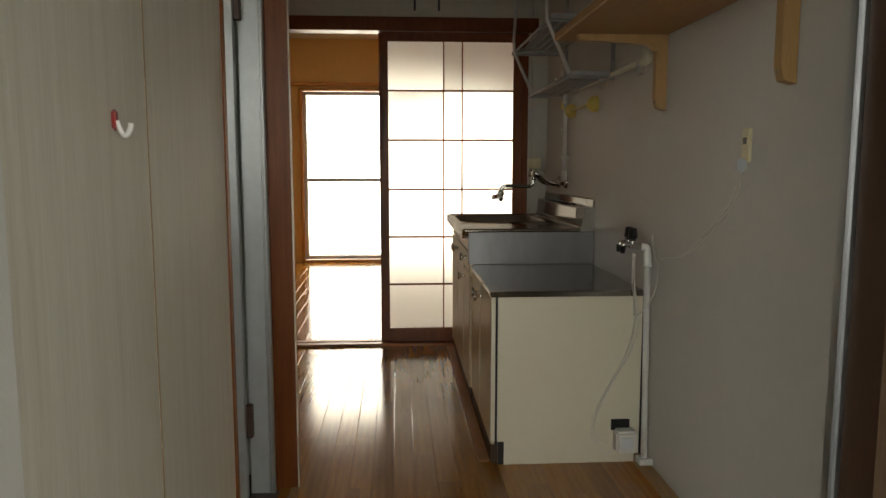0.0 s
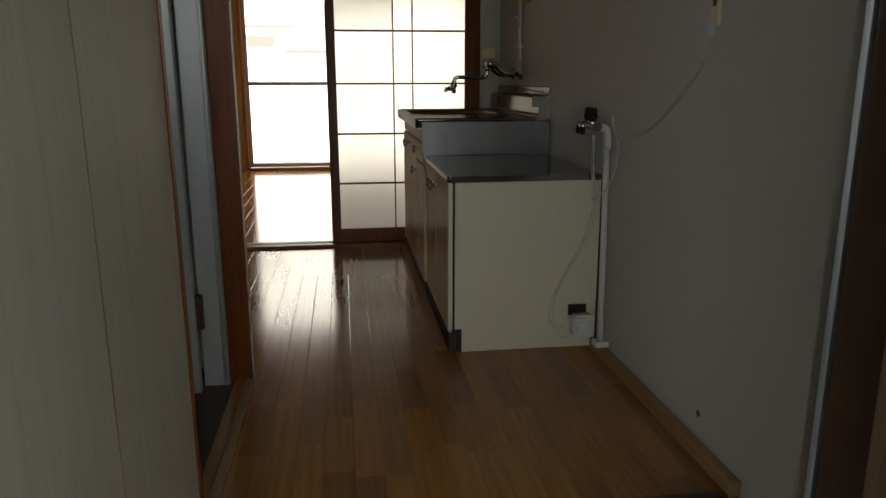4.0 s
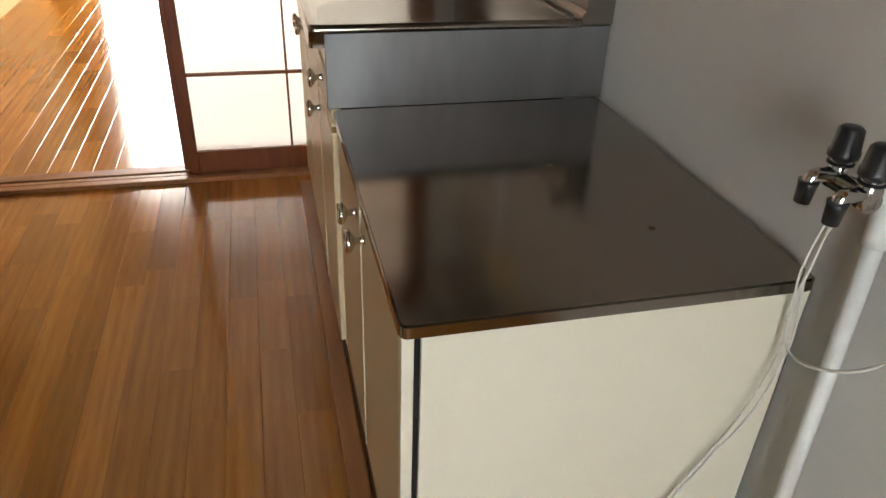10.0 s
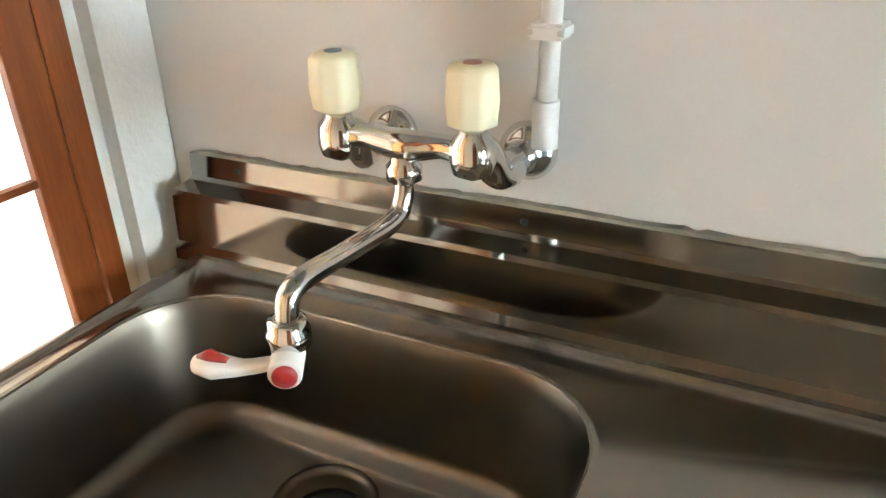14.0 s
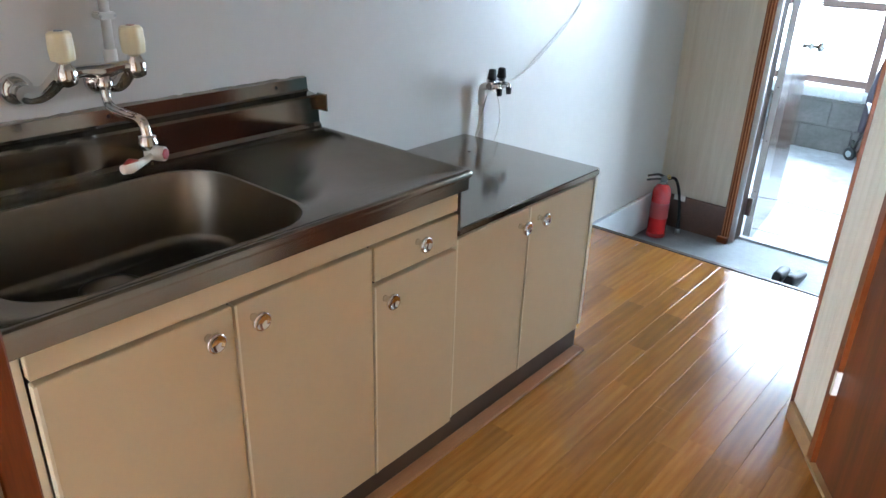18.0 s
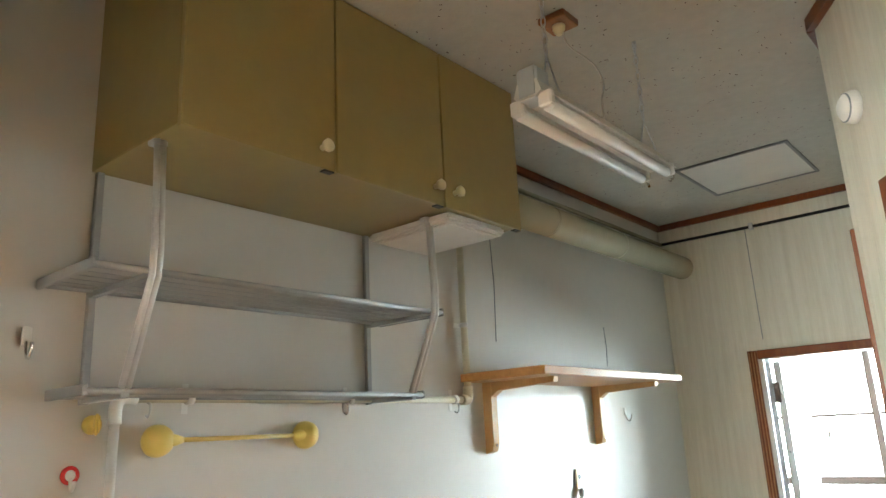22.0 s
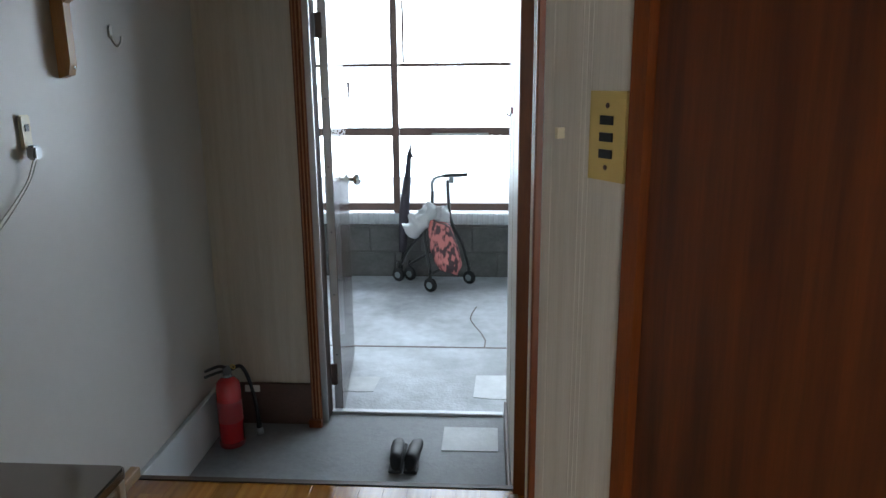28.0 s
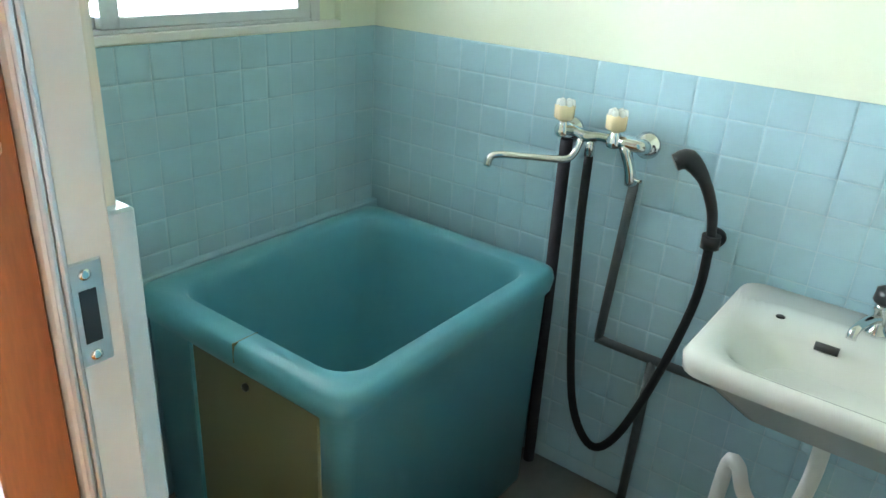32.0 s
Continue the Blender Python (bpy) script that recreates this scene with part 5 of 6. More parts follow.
for y0 in (1.66, 1.155):
    for s in (-1, 1):
        part("chain", tube([(-0.82, y0, 2.16), (-0.82 + s * 0.025, y0, 2.063)], 0.002, 6), "alu_paint", lamp)
    for k in range(10):
        z = 2.165 + k * 0.0245
        if z < CEIL - 0.02:
            pts = [(-0.82 + (0.006 * math.cos(a) if k % 2 else 0), y0 + (0 if k % 2 else 0.006 * math.cos(a)), z + 0.012 + 0.016 * math.sin(a)) for a in [i * 6.28319 / 8 for i in range(9)]]
            part("chain_link", tube(pts, 0.0018, 5, cap=False), "alu_paint", lamp)
    part("hook", tube([(-0.82, y0, CEIL - 0.001), (-0.82, y0, CEIL - 0.02)], 0.004, 8), "alu_paint", lamp)
part("wire", tube([(-0.735, 1.415, CEIL - 0.03), (-0.74, 1.40, 2.33), (-0.78, 1.35, 2.28), (-0.79, 1.32, 2.23), (-0.81, 1.38, 2.15), (-0.82, 1.40, 2.076)], 0.0025, 6, smooth_steps=5), "vinyl_hose", lamp)
rose = empty("ceiling_rose", (-0.725, 1.415, CEIL), "wooden block with an ivory ceiling rose", "ceiling rose")
part("block", box(-0.765, -0.685, 1.375, 1.455, CEIL - 0.022, CEIL - 0.001, 0.003), "sill_wood", rose)
part("cap", lathe((-0.725, 1.415, CEIL - 0.022), (0, 0, -1), [(0.018, 0), (0.017, 0.010), (0.013, 0.020), (0.006, 0.028)]), "ivory", rose)
hatch = empty("ceiling_hatch", (-0.69, -0.25, CEIL), "square white ceiling hatch in a grey metal frame", "hatch")
for args in ((-0.925, -0.455, -0.49, -0.475), (-0.925, -0.455, 0.0, 0.015), (-0.925, -0.91, -0.475, 0.0), (-0.47, -0.455, -0.475, 0.0)):
    part("hatch_frame", box(args[0], args[1], args[2], args[3], CEIL - 0.009, CEIL - 0.001, 0.002), "steel_dull", hatch)
part("panel", box(-0.909, -0.471, -0.474, -0.001, CEIL - 0.005, CEIL - 0.001), "white_board", hatch)
AP = C0 + n * 0.14 + Vector((0, 0, 2.075))
alarm = empty("smoke_alarm", AP, "round white alarm on the panel wall", "alarm")
part("body", lathe(AP + o * 0.001, o, [(0.042, 0), (0.042, 0.010), (0.039, 0.022), (0.033, 0.028), (0.023, 0.036), (0.002, 0.038)], 28), "white_plastic", alarm)
part("slot", lathe(AP + o * 0.024, o, [(0.037, 0), (0.037, 0.003), (0.034, 0.004)], 28), "pvc_grey", alarm)
# dark worm holes of the acoustic board, one joined mesh of flat flecks
rng = random.Random(5)
b = bmesh.new()
for i in range(1500):
    x, y = rng.uniform(XK + 0.05, -0.06), rng.uniform(YF + 0.05, YS - 0.08)
    a, l, w = rng.uniform(0, 3.14), rng.uniform(0.0015, 0.0065), rng.uniform(0.001, 0.003)
    c, s = math.cos(a), math.sin(a)
    b.faces.new([b.verts.new((x + c * u * l - s * v * w, y + s * u * l + c * v * w, CEIL - 0.0012)) for u, v in ((-1, 0), (-0.3, 1), (1, 0.4), (0.4, -1))])
tagged(new("ceiling_flecks", mesh_of("ceiling_flecks", b, "rust_steel")), "dark flecks in the acoustic ceiling board", "ceiling", kind="stuff")
bx = empty("meter_box", (XL + 0.06, -0.18, 1.62), "dark reddish-brown wooden meter box on the panel wall", "meter box")
part("case", box(XL + 0.001, XL + 0.125, -0.355, -0.01, 1.615, 2.02, 0.004), "trim", bx)
part("lid", box(XL + 0.125, XL + 0.14, -0.36, -0.005, 1.61, 2.025, 0.003), "trim", bx)
frame_trim("trim_picture_rail_west", box(XL + 0.001, XL + 0.016, YF, -0.356, 1.78, 1.80, 0.002), "rust_steel", "thin dark rail along the panel wall")
# light switches on the slanted wall
sw = empty("light_switch", C0 + n * 0.155 + Vector((0, 0, 1.12)), "yellowed plate with three dark rocker switches", "switch")
part("plate", slant(0.118, 0.188, 1.12, 1.24, -0.001, 0.008), "plate_yellow", sw)
for k in range(3):
    z = 1.1565 + k * 0.0225
    part("rocker", slant(0.141, 0.166, z - 0.006, z + 0.006, -0.007, 0.0105), "black", sw, "dark brown rocker")
for z in (1.138, 1.221):
    part("screw", lathe(C0 + n * 0.153 + o * 0.008 + Vector((0, 0, z)), o, [(0.004, 0), (0.003, 0.0012)], 8), "rust_steel", sw)
tk = empty("wall_tack", C0 + n * 0.045 + Vector((0, 0, 1.175)), "small pale plastic tack on the panel", "tack")
part("tack", slant(0.048, 0.054, 1.170, 1.186, -0.001, 0.014), "ivory", tk)

# ---- entrance ----
ext = empty("fire_extinguisher", (-0.10, -0.62, GZ), "red fire extinguisher standing on the entrance floor", "extinguisher")
part("cylinder", lathe((-0.10, -0.62, GZ), (0, 0, 1), [(0.046, 0), (0.05, 0.006), (0.05, 0.25), (0.045, 0.275), (0.03, 0.292), (0.018, 0.298), (0.017, 0.31)], 28), "red", ext)
part("label", tube([(-0.10, -0.62, GZ + 0.11), (-0.10, -0.62, GZ + 0.20)], 0.0506, 28, cap=False), "red_dot", ext)
part("valve", lathe((-0.10, -0.62, GZ + 0.31), (0, 0, 1), [(0.018, 0), (0.02, 0.01), (0.016, 0.03), (0.006, 0.034)]), "pvc_grey", ext)
part("lever", tube([(-0.10, -0.62, GZ + 0.335), (-0.075, -0.60, GZ + 0.35), (-0.03, -0.565, GZ + 0.34)], [0.008, 0.007, 0.006], 8, smooth_steps=3), "black", ext)
part("carry_handle", tube([(-0.10, -0.62, GZ + 0.325), (-0.07, -0.595, GZ + 0.325), (-0.03, -0.56, GZ + 0.318)], 0.006, 8, smooth_steps=3), "black", ext)
part("hose", tube([(-0.11, -0.625, GZ + 0.325), (-0.15, -0.65, GZ + 0.33), (-0.18, -0.66, GZ + 0.25), (-0.20, -0.655, GZ + 0.14), (-0.205, -0.65, GZ + 0.10)], 0.008, 10, smooth_steps=5), "rubber", ext)
part("nozzle", tube([(-0.205, -0.65, GZ + 0.11), (-0.21, -0.648, GZ + 0.04)], [0.008, 0.014], 12), "rubber", ext)
part("hanging_tag", box(-0.218, -0.155, -0.662, -0.658, GZ + 0.215, GZ + 0.245, 0.002), "white_plastic", ext, "small white tag")
part("pull_ring", tube([(-0.118, -0.615, GZ + 0.345), (-0.128, -0.61, GZ + 0.355), (-0.138, -0.612, GZ + 0.345), (-0.130, -0.615, GZ + 0.335), (-0.118, -0.615, GZ + 0.345)], 0.003, 6, smooth_steps=3), "towel_yellow", ext)
part("nozzle_tip", tube([(-0.2085, -0.6485, GZ + 0.062), (-0.2105, -0.648, GZ + 0.034)], [0.0125, 0.0155], 12), "alu", ext, "pale nozzle tip")
part("base_ring", lathe((-0.10, -0.62, GZ), (0, 0, 1), [(0.051, 0), (0.0525, 0.003), (0.0525, 0.018), (0.0505, 0.022)], 28), "red_dot", ext)
part("neck_ring", lathe((-0.10, -0.62, GZ + 0.298), (0, 0, 1), [(0.021, 0), (0.022, 0.004), (0.021, 0.012), (0.018, 0.014)], 20), "chrome", ext)
part("gauge", lathe((-0.10, -0.635, GZ + 0.318), (0, -1, 0.2), [(0.016, 0), (0.016, 0.012), (0.012, 0.014)], 16), "white_plastic", ext)
for x, a in ((-0.863, 4), (-0.804, -3)):
    sh = empty("shoe", (x, -0.52, GZ), "black low shoe on the entrance floor", "shoe", "pair of black shoes")
    bsh = bmesh.new()
    secs = [(-0.63, 0.018, 0.026), (-0.605, 0.025, 0.036), (-0.56, 0.028, 0.043), (-0.50, 0.0255, 0.054), (-0.45, 0.0245, 0.066), (-0.42, 0.019, 0.062)]
    ring = []
    for y, w, h in secs:
        ring.append([bsh.verts.new((x + w * math.cos(q) + radians(a) * (y + 0.46), y, GZ + 0.012 + max(0.0, h * (0.5 + 0.5 * math.sin(q))))) for q in [i * 6.28319 / 14 for i in range(14)]])
    for q, s in zip(ring, ring[1:]):
        for k in range(14):
            bsh.faces.new((q[k], q[(k + 1) % 14], s[(k + 1) % 14], s[k])).smooth = True
    bsh.faces.new(ring[0])
    bsh.faces.new(ring[-1])
    part("upper", bsh, "rubber", sh)
    part("sole", box(x - 0.026, x + 0.026, -0.635, -0.415, GZ, GZ + 0.013, 0.005), "rubber", sh)

# ---- gallery outside ----
for i, (x0, x1, y0, y1) in enumerate(((-1.31, -1.085, -1.475, -1.185), (-0.60, -0.42, -1.43, -1.24))):
    struct("trim_floor_paint_%d" % (i + 1), extrude([(x0, y0, OZ), (x1 - 0.01, y0 + 0.01, OZ), (x1, y1 - 0.02, OZ), ((x0 + x1) / 2, y1, OZ), (x0 + 0.015, y1 - 0.01, OZ)], (0, 0, 0.003)), "white_paint_patch", "white paint patch on the gallery floor", "paint")
struct("trim_entrance_paint", box(-1.2, -0.97, -0.80, -0.60, GZ, GZ + 0.003), "white_paint_patch", "white paint patch on the entrance floor", "paint")
struct("trim_floor_joint", box(-6, 5, -1.872, -1.856, OZ, OZ + 0.002), "dark_kick", "dark expansion joint across the gallery floor", "joint")
crack = [(-1.136, -1.872), (-1.14, -1.98), (-1.115, -2.10), (-1.075, -2.22), (-1.04, -2.36), (-1.05, -2.48), (-1.076, -2.617)]
b = bmesh.new()
for (xa, ya), (xb, yb) in zip(crack, crack[1:]):
    box(min(xa, xb) - 0.003, min(xa, xb) + 0.004, yb, ya, OZ, OZ + 0.002, bm=b) if abs(xa - xb) < 0.004 else extrude([(xa - 0.004, ya, OZ), (xa + 0.004, ya, OZ), (xb + 0.004, yb, OZ), (xb - 0.004, yb, OZ)], (0, 0, 0.002), bm=b)
struct("trim_floor_crack", b, "dark_kick", "thin winding crack in the concrete", "crack")
parapet = struct("wall_parapet", box(-6, 5, -3.52, -3.36, OZ, 0.14), "block", "dark weathered concrete block parapet", "parapet")
gutter = empty("gutter_pipe", (-0.8, -3.4, 0.16), "white ribbed plastic pipe along the parapet", "pipe")
part("pipe_run", tube([(-5, -3.38, 0.185), (4, -3.38, 0.185)], 0.042, 16), "gutter", gutter)
for k in range(60):
    part("rib", tube([(-2.4 + k * 0.04, -3.38, 0.185), (-2.385 + k * 0.04, -3.38, 0.185)], 0.0445, 14), "gutter", gutter)
screen = empty("steel_window_screen", (-0.8, -3.44, 0.14), "brown painted steel window grid over the parapet", "window grid")
for x in (-3.4, -2.42, -1.43, -0.445, 0.54, 1.5):
    part("mullion", box(x - 0.025, x + 0.025, -3.47, -3.42, 0.14, 2.45, 0.003), "rust_steel", screen)
    part("glazing_edge", box(x - 0.075, x - 0.06, -3.46, -3.44, 1.35, 2.45, 0.002), "rust_steel", screen)
for z, h in ((0.27, 0.028), (0.845, 0.03), (1.335, 0.012), (2.0, 0.02)):
    for k in range(5):
        part("transom", box(-3.375 + k * 0.985, -2.445 + k * 0.985, -3.465, -3.425, z - h, z + h, 0.003), "rust_steel", screen)
part("latch", tube([(-0.098, -3.43, 1.215), (-0.096, -3.425, 1.12), (-0.090, -3.425, 1.04)], [0.012, 0.006, 0.007], 8), "rust_steel", screen, "dangling window latch")
part("bolt_rail", box(-1.15, -0.72, -3.424, -3.412, 0.815, 0.835, 0.002), "alu_paint", screen)

cart = empty("shopping_walker", (-0.78, -3.1, OZ), "folding shopping walker with a red and black patterned bag", "walker")
for x, y, r in ((-0.735, -2.95, 0.052), (-1.01, -3.17, 0.050), (-0.47, -3.22, 0.052), (-0.555, -3.25, 0.052)):
    wh = part("wheel", lathe((x - 0.008, y - 0.013, OZ + r), (0.5, 0.87, 0), [(r * 0.5, 0), (r * 0.92, 0.001), (r, 0.008), (r, 0.022), (r * 0.92, 0.029), (r * 0.5, 0.03)], 22), "rubber", cart)
    part("hub", lathe((x - 0.0095, y - 0.0157, OZ + r), (0.5, 0.87, 0), [(0.02, 0), (0.026, 0.003), (0.026, 0.033), (0.02, 0.036)], 14), "pvc_grey", wh)
    part("fork", tube([(x, y, OZ + r), (x + 0.004, y - 0.02, OZ + r + 0.07), (x + 0.002, y - 0.03, OZ + r + 0.10)], [0.012, 0.015, 0.011], 8), "black", cart)
part("frame_leg", tube([(-0.735, -2.98, OZ + 0.14), (-0.705, -3.01, 0.04), (-0.690, -3.06, 0.15), (-0.735, -3.10, 0.26), (-0.745, -3.13, 0.44)], 0.012, 10, smooth_steps=4), "black", cart)
part("frame_leg", tube([(-1.005, -3.17, OZ + 0.13), (-0.955, -3.13, 0.06), (-0.885, -3.11, 0.21), (-0.862, -3.13, 0.36), (-0.855, -3.14, 0.52)], 0.012, 10, smooth_steps=4), "black", cart)
part("grip_loop", tube([(-0.745, -3.13, 0.42), (-0.742, -3.13, 0.50), (-0.775, -3.13, 0.54), (-0.84, -3.135, 0.556)], 0.010, 10, smooth_steps=4), "pvc_grey", cart, "grey bent grip tube")
for x, yy in ((-0.690, -3.06), (-0.885, -3.11)):
    part("rear_leg", tube([(x, yy, 0.15), (x + 0.13, -3.17, 0.0), (x + 0.20 if x > -0.8 else x + 0.33, -3.23, OZ + 0.13)], 0.011, 10, smooth_steps=4), "black", cart)
part("grip_bar", tube([(-0.825, -3.135, 0.553), (-1.0, -3.14, 0.560)], 0.014, 12), "black", cart)
part("brake_lever", box(-0.90, -0.865, -3.15, -3.12, 0.50, 0.55, 0.006), "pvc_grey", cart)
part("axle", tube([(-0.74, -2.97, OZ + 0.13), (-0.93, -3.10, OZ + 0.19)], 0.011, 10), "black", cart)
part("cross_bar", tube([(-0.745, -3.13, 0.27), (-0.862, -3.13, 0.30)], 0.009, 8), "black", cart)
bag_rows = [(0.215, -0.738, -0.868, 0.05), (0.15, -0.728, -0.888, 0.075), (0.03, -0.742, -0.930, 0.095), (-0.06, -0.768, -0.945, 0.095), (-0.125, -0.800, -0.925, 0.075)]
bb = bmesh.new()
ring = []
for z, xa, xb, d in bag_rows:
    cx, hw = (xa + xb) / 2, (xa - xb) * 0.58
    row = []
    for k in range(24):
        q = k * 6.28319 / 24
        cu, su = math.cos(q), math.sin(q)
        fold = 1 + 0.05 * math.sin(5 * q + z * 30)
        row.append(bb.verts.new((cx + hw * fold * math.copysign(abs(cu) ** 0.55, cu), -3.03 - (z + 0.12) * 0.18 + d * fold * math.copysign(abs(su) ** 0.6, su), z + 0.03 * cu)))
    ring.append(row)
for q, r in zip(ring, ring[1:]):
    for k in range(24):
        bb.faces.new((q[k], q[(k + 1) % 24], r[(k + 1) % 24], r[k])).smooth = True
bb.faces.new(ring[0])
bb.faces.new(ring[-1])
part("bag", bb, "cloth_red", cart, "red and black swirl-patterned cloth bag")
# two crumpled bags: one slung from the grip to the side, one between the posts
for j, (path, rad) in enumerate(((((-0.735, -3.09, 0.36), (-0.71, -3.06, 0.28), (-0.645, -3.06, 0.205), (-0.555, -3.06, 0.16)), (0.02, 0.055, 0.075, 0.05)), (((-0.80, -3.12, 0.34), (-0.81, -3.11, 0.28), (-0.815, -3.11, 0.225)), (0.045, 0.058, 0.04)))):
    bb = tube(path, rad, 20, smooth_steps=7)
    for v in bb.verts:
        v.co += Vector((1, 1, 1)) * 0.035 * noise.noise(v.co * 16 + Vector((j * 7, 0, 0))) + Vector((0.3, 1, 0.6)) * 0.015 * noise.noise(v.co * 45)
    part("plastic_bag", bb, "bag_white", cart, "crumpled white plastic bag")
um = empty("umbrella", (-0.52, -3.2, OZ), "furled dark umbrella hooked on the window grid", "umbrella")
part("canopy", tube([(-0.50, -3.27, -0.05), (-0.515, -3.29, 0.25), (-0.545, -3.33, 0.55), (-0.56, -3.345, 0.72)], [0.028, 0.04, 0.024, 0.012], 12, smooth_steps=4), "umbrella", um)
part("tip", tube([(-0.56, -3.345, 0.66), (-0.562, -3.35, 0.70), (-0.565, -3.355, 0.78)], [0.032, 0.012, 0.004], 10), "umbrella", um)
part("handle", tube([(-0.50, -3.27, -0.05), (-0.492, -3.26, -0.14), (-0.49, -3.25, OZ + 0.06), (-0.47, -3.245, OZ + 0.02)], 0.008, 8, smooth_steps=3), "rubber", um)

# ---- bathroom ----
TX0, TX1, TY0_, TY1_, TZT = -2.64, -1.826, -0.782, -0.102, 0.492
tubm = empty("bathtub", ((TX0 + TX1) / 2, (TY0_ + TY1_) / 2, BZ), "deep square turquoise plastic bathtub", "bathtub")
b = bmesh.new()
rows = []
for x0, x1, y0, y1, r, z in ((TX0 + 0.02, TX1 - 0.025, TY0_ + 0.02, TY1_ - 0.02, 0.04, BZ + 0.002), (TX0 + 0.012, TX1 - 0.012, TY0_ + 0.012, TY1_ - 0.010, 0.045, TZT - 0.075), (TX0, TX1, TY0_, TY1_, 0.05, TZT - 0.06),
                             (TX0 - 0.004, TX1 + 0.004, TY0_ - 0.004, TY1_ + 0.004, 0.05, TZT - 0.03), (TX0, TX1, TY0_, TY1_, 0.05, TZT - 0.008), (TX0 + 0.012, TX1 - 0.012, TY0_ + 0.012, TY1_ - 0.012, 0.05, TZT),
                             (TX0 + 0.056, TX1 - 0.056, TY0_ + 0.068, TY1_ - 0.043, 0.075, TZT), (TX0 + 0.064, TX1 - 0.064, TY0_ + 0.076, TY1_ - 0.051, 0.075, TZT - 0.008), (TX0 + 0.070, TX1 - 0.070, TY0_ + 0.082, TY1_ - 0.057, 0.075, TZT - 0.05),
                             (TX0 + 0.11, TX1 - 0.11, TY0_ + 0.11, TY1_ - 0.11, 0.09, BZ + 0.14), (TX0 + 0.14, TX1 - 0.14, TY0_ + 0.14, TY1_ - 0.14, 0.08, BZ + 0.10)):
    rows.append([b.verts.new(p) for p in rounded(x0, x1, y0, y1, r, z)])
for q, s in zip(rows, rows[1:]):
    for k in range(len(q)):
        b.faces.new((q[k], q[(k + 1) % len(q)], s[(k + 1) % len(q)], s[k])).smooth = True
b.faces.new(rows[-1])
b.faces.new(rows[0][::-1])
part("shell", b, "tub", tubm)
part("service_panel", box(TX1 - 0.030, TX1 - 0.009, TY0_ + 0.215, TY1_ - 0.07, BZ + 0.015, TZT - 0.064, 0.003), "tub_panel", tubm, "khaki service panel in the tub side")
part("panel_foot", box(TX1 - 0.01, TX1 + 0.004, TY1_ - 0.13, TY1_ - 0.095, BZ + 0.02, BZ + 0.07, 0.004), "rust_steel", tubm)
part("rim_joint", box(TX1 - 0.060, TX1 + 0.0045, -0.4065, -0.4045, TZT - 0.045, TZT + 0.0006), "tub_panel", tubm)
part("latch_stud", lathe((TX1 - 0.008, -0.385, TZT - 0.10), (1, 0, 0), [(0.010, 0), (0.009, 0.006), (0.004, 0.008)], 12), "black", tubm, "small black stud")
part("panel_edge", box(TX1 - 0.028, TX1 - 0.006, TY0_ + 0.200, TY0_ + 0.214, BZ + 0.01, TZT - 0.064, 0.003), "tub", tubm)
part("panel_foot", box(TX1 - 0.03, TX1 - 0.002, TY0_ + 0.225, TY0_ + 0.26, BZ + 0.001, BZ + 0.06, 0.004), "rust_steel", tubm)
struct("trim_tub_ledge", box(BX, -1.383, BY0, BY0 + 0.035, BZ, 0.47, 0.004), "tile", "narrow blue ledge behind the tub", "ledge")

mix = empty("bath_mixer_tap", (BX, -0.05, 0.83), "chrome bath mixer with amber handles and a long spout", "tap")
mz, my0, my1, mx = 0.845, -0.16, 0.03, BX + 0.075
for y in (my0, my1 + 0.015):
    part("flange", lathe((BX + 0.012, y, mz - 0.01), (1, 0, 0), [(0.034, 0), (0.033, 0.006), (0.02, 0.014), (0.015, 0.02), (0.014, 0.04)]), "chrome", mix)
    part("elbow", tube([(BX + 0.04, y, mz - 0.01), (BX + 0.055, y, mz - 0.006), (mx, y + (0 if y < 0 else -0.05), mz)], [0.016, 0.018, 0.015], 12, smooth_steps=3), "chrome", mix)
for y in (-0.155, -0.015):
    part("valve_body", lathe((mx, y, mz - 0.02), (0, 0, 1), [(0.008, 0), (0.019, 0.006), (0.021, 0.022), (0.012, 0.04), (0.011, 0.046)]), "chrome", mix)
    hb = bmesh.new()
    pr = []
    for r, z in ((0.020, mz + 0.026), (0.024, mz + 0.03), (0.025, mz + 0.06), (0.021, mz + 0.064), (0.008, mz + 0.060)):
        pr.append([hb.verts.new((mx + math.cos(6.28319 * k / 30) * r * (1 + 0.09 * math.cos(5 * 6.28319 * k / 30)), y + math.sin(6.28319 * k / 30) * r * (1 + 0.09 * math.cos(5 * 6.28319 * k / 30)), z)) for k in range(30)])
    for q, s in zip(pr, pr[1:]):
        for k in range(30):
            hb.faces.new((q[k], q[(k + 1) % 30], s[(k + 1) % 30], s[k])).smooth = True
    hb.faces.new(pr[0][::-1])
    hb.faces.new(pr[-1])
    part("handle", hb, "amber", mix, "clear amber plastic handle")
    for k in range(6):
        a = k * 1.0472
        part("crown", lathe((mx + 0.016 * math.cos(a), y + 0.016 * math.sin(a), mz + 0.055), (0, 0, 1), [(0.0075, 0), (0.0085, 0.008), (0.007, 0.019), (0.002, 0.022)], 10), "clear_plastic", mix, "clear plastic crown")
part("bridge", tube([(mx, -0.155, mz), (mx, -0.12, mz + 0.003), (mx, -0.085, mz - 0.004), (mx, -0.05, mz + 0.003), (mx, -0.015, mz)], [0.014, 0.012, 0.017, 0.012, 0.014], 14, smooth_steps=4), "chrome", mix)
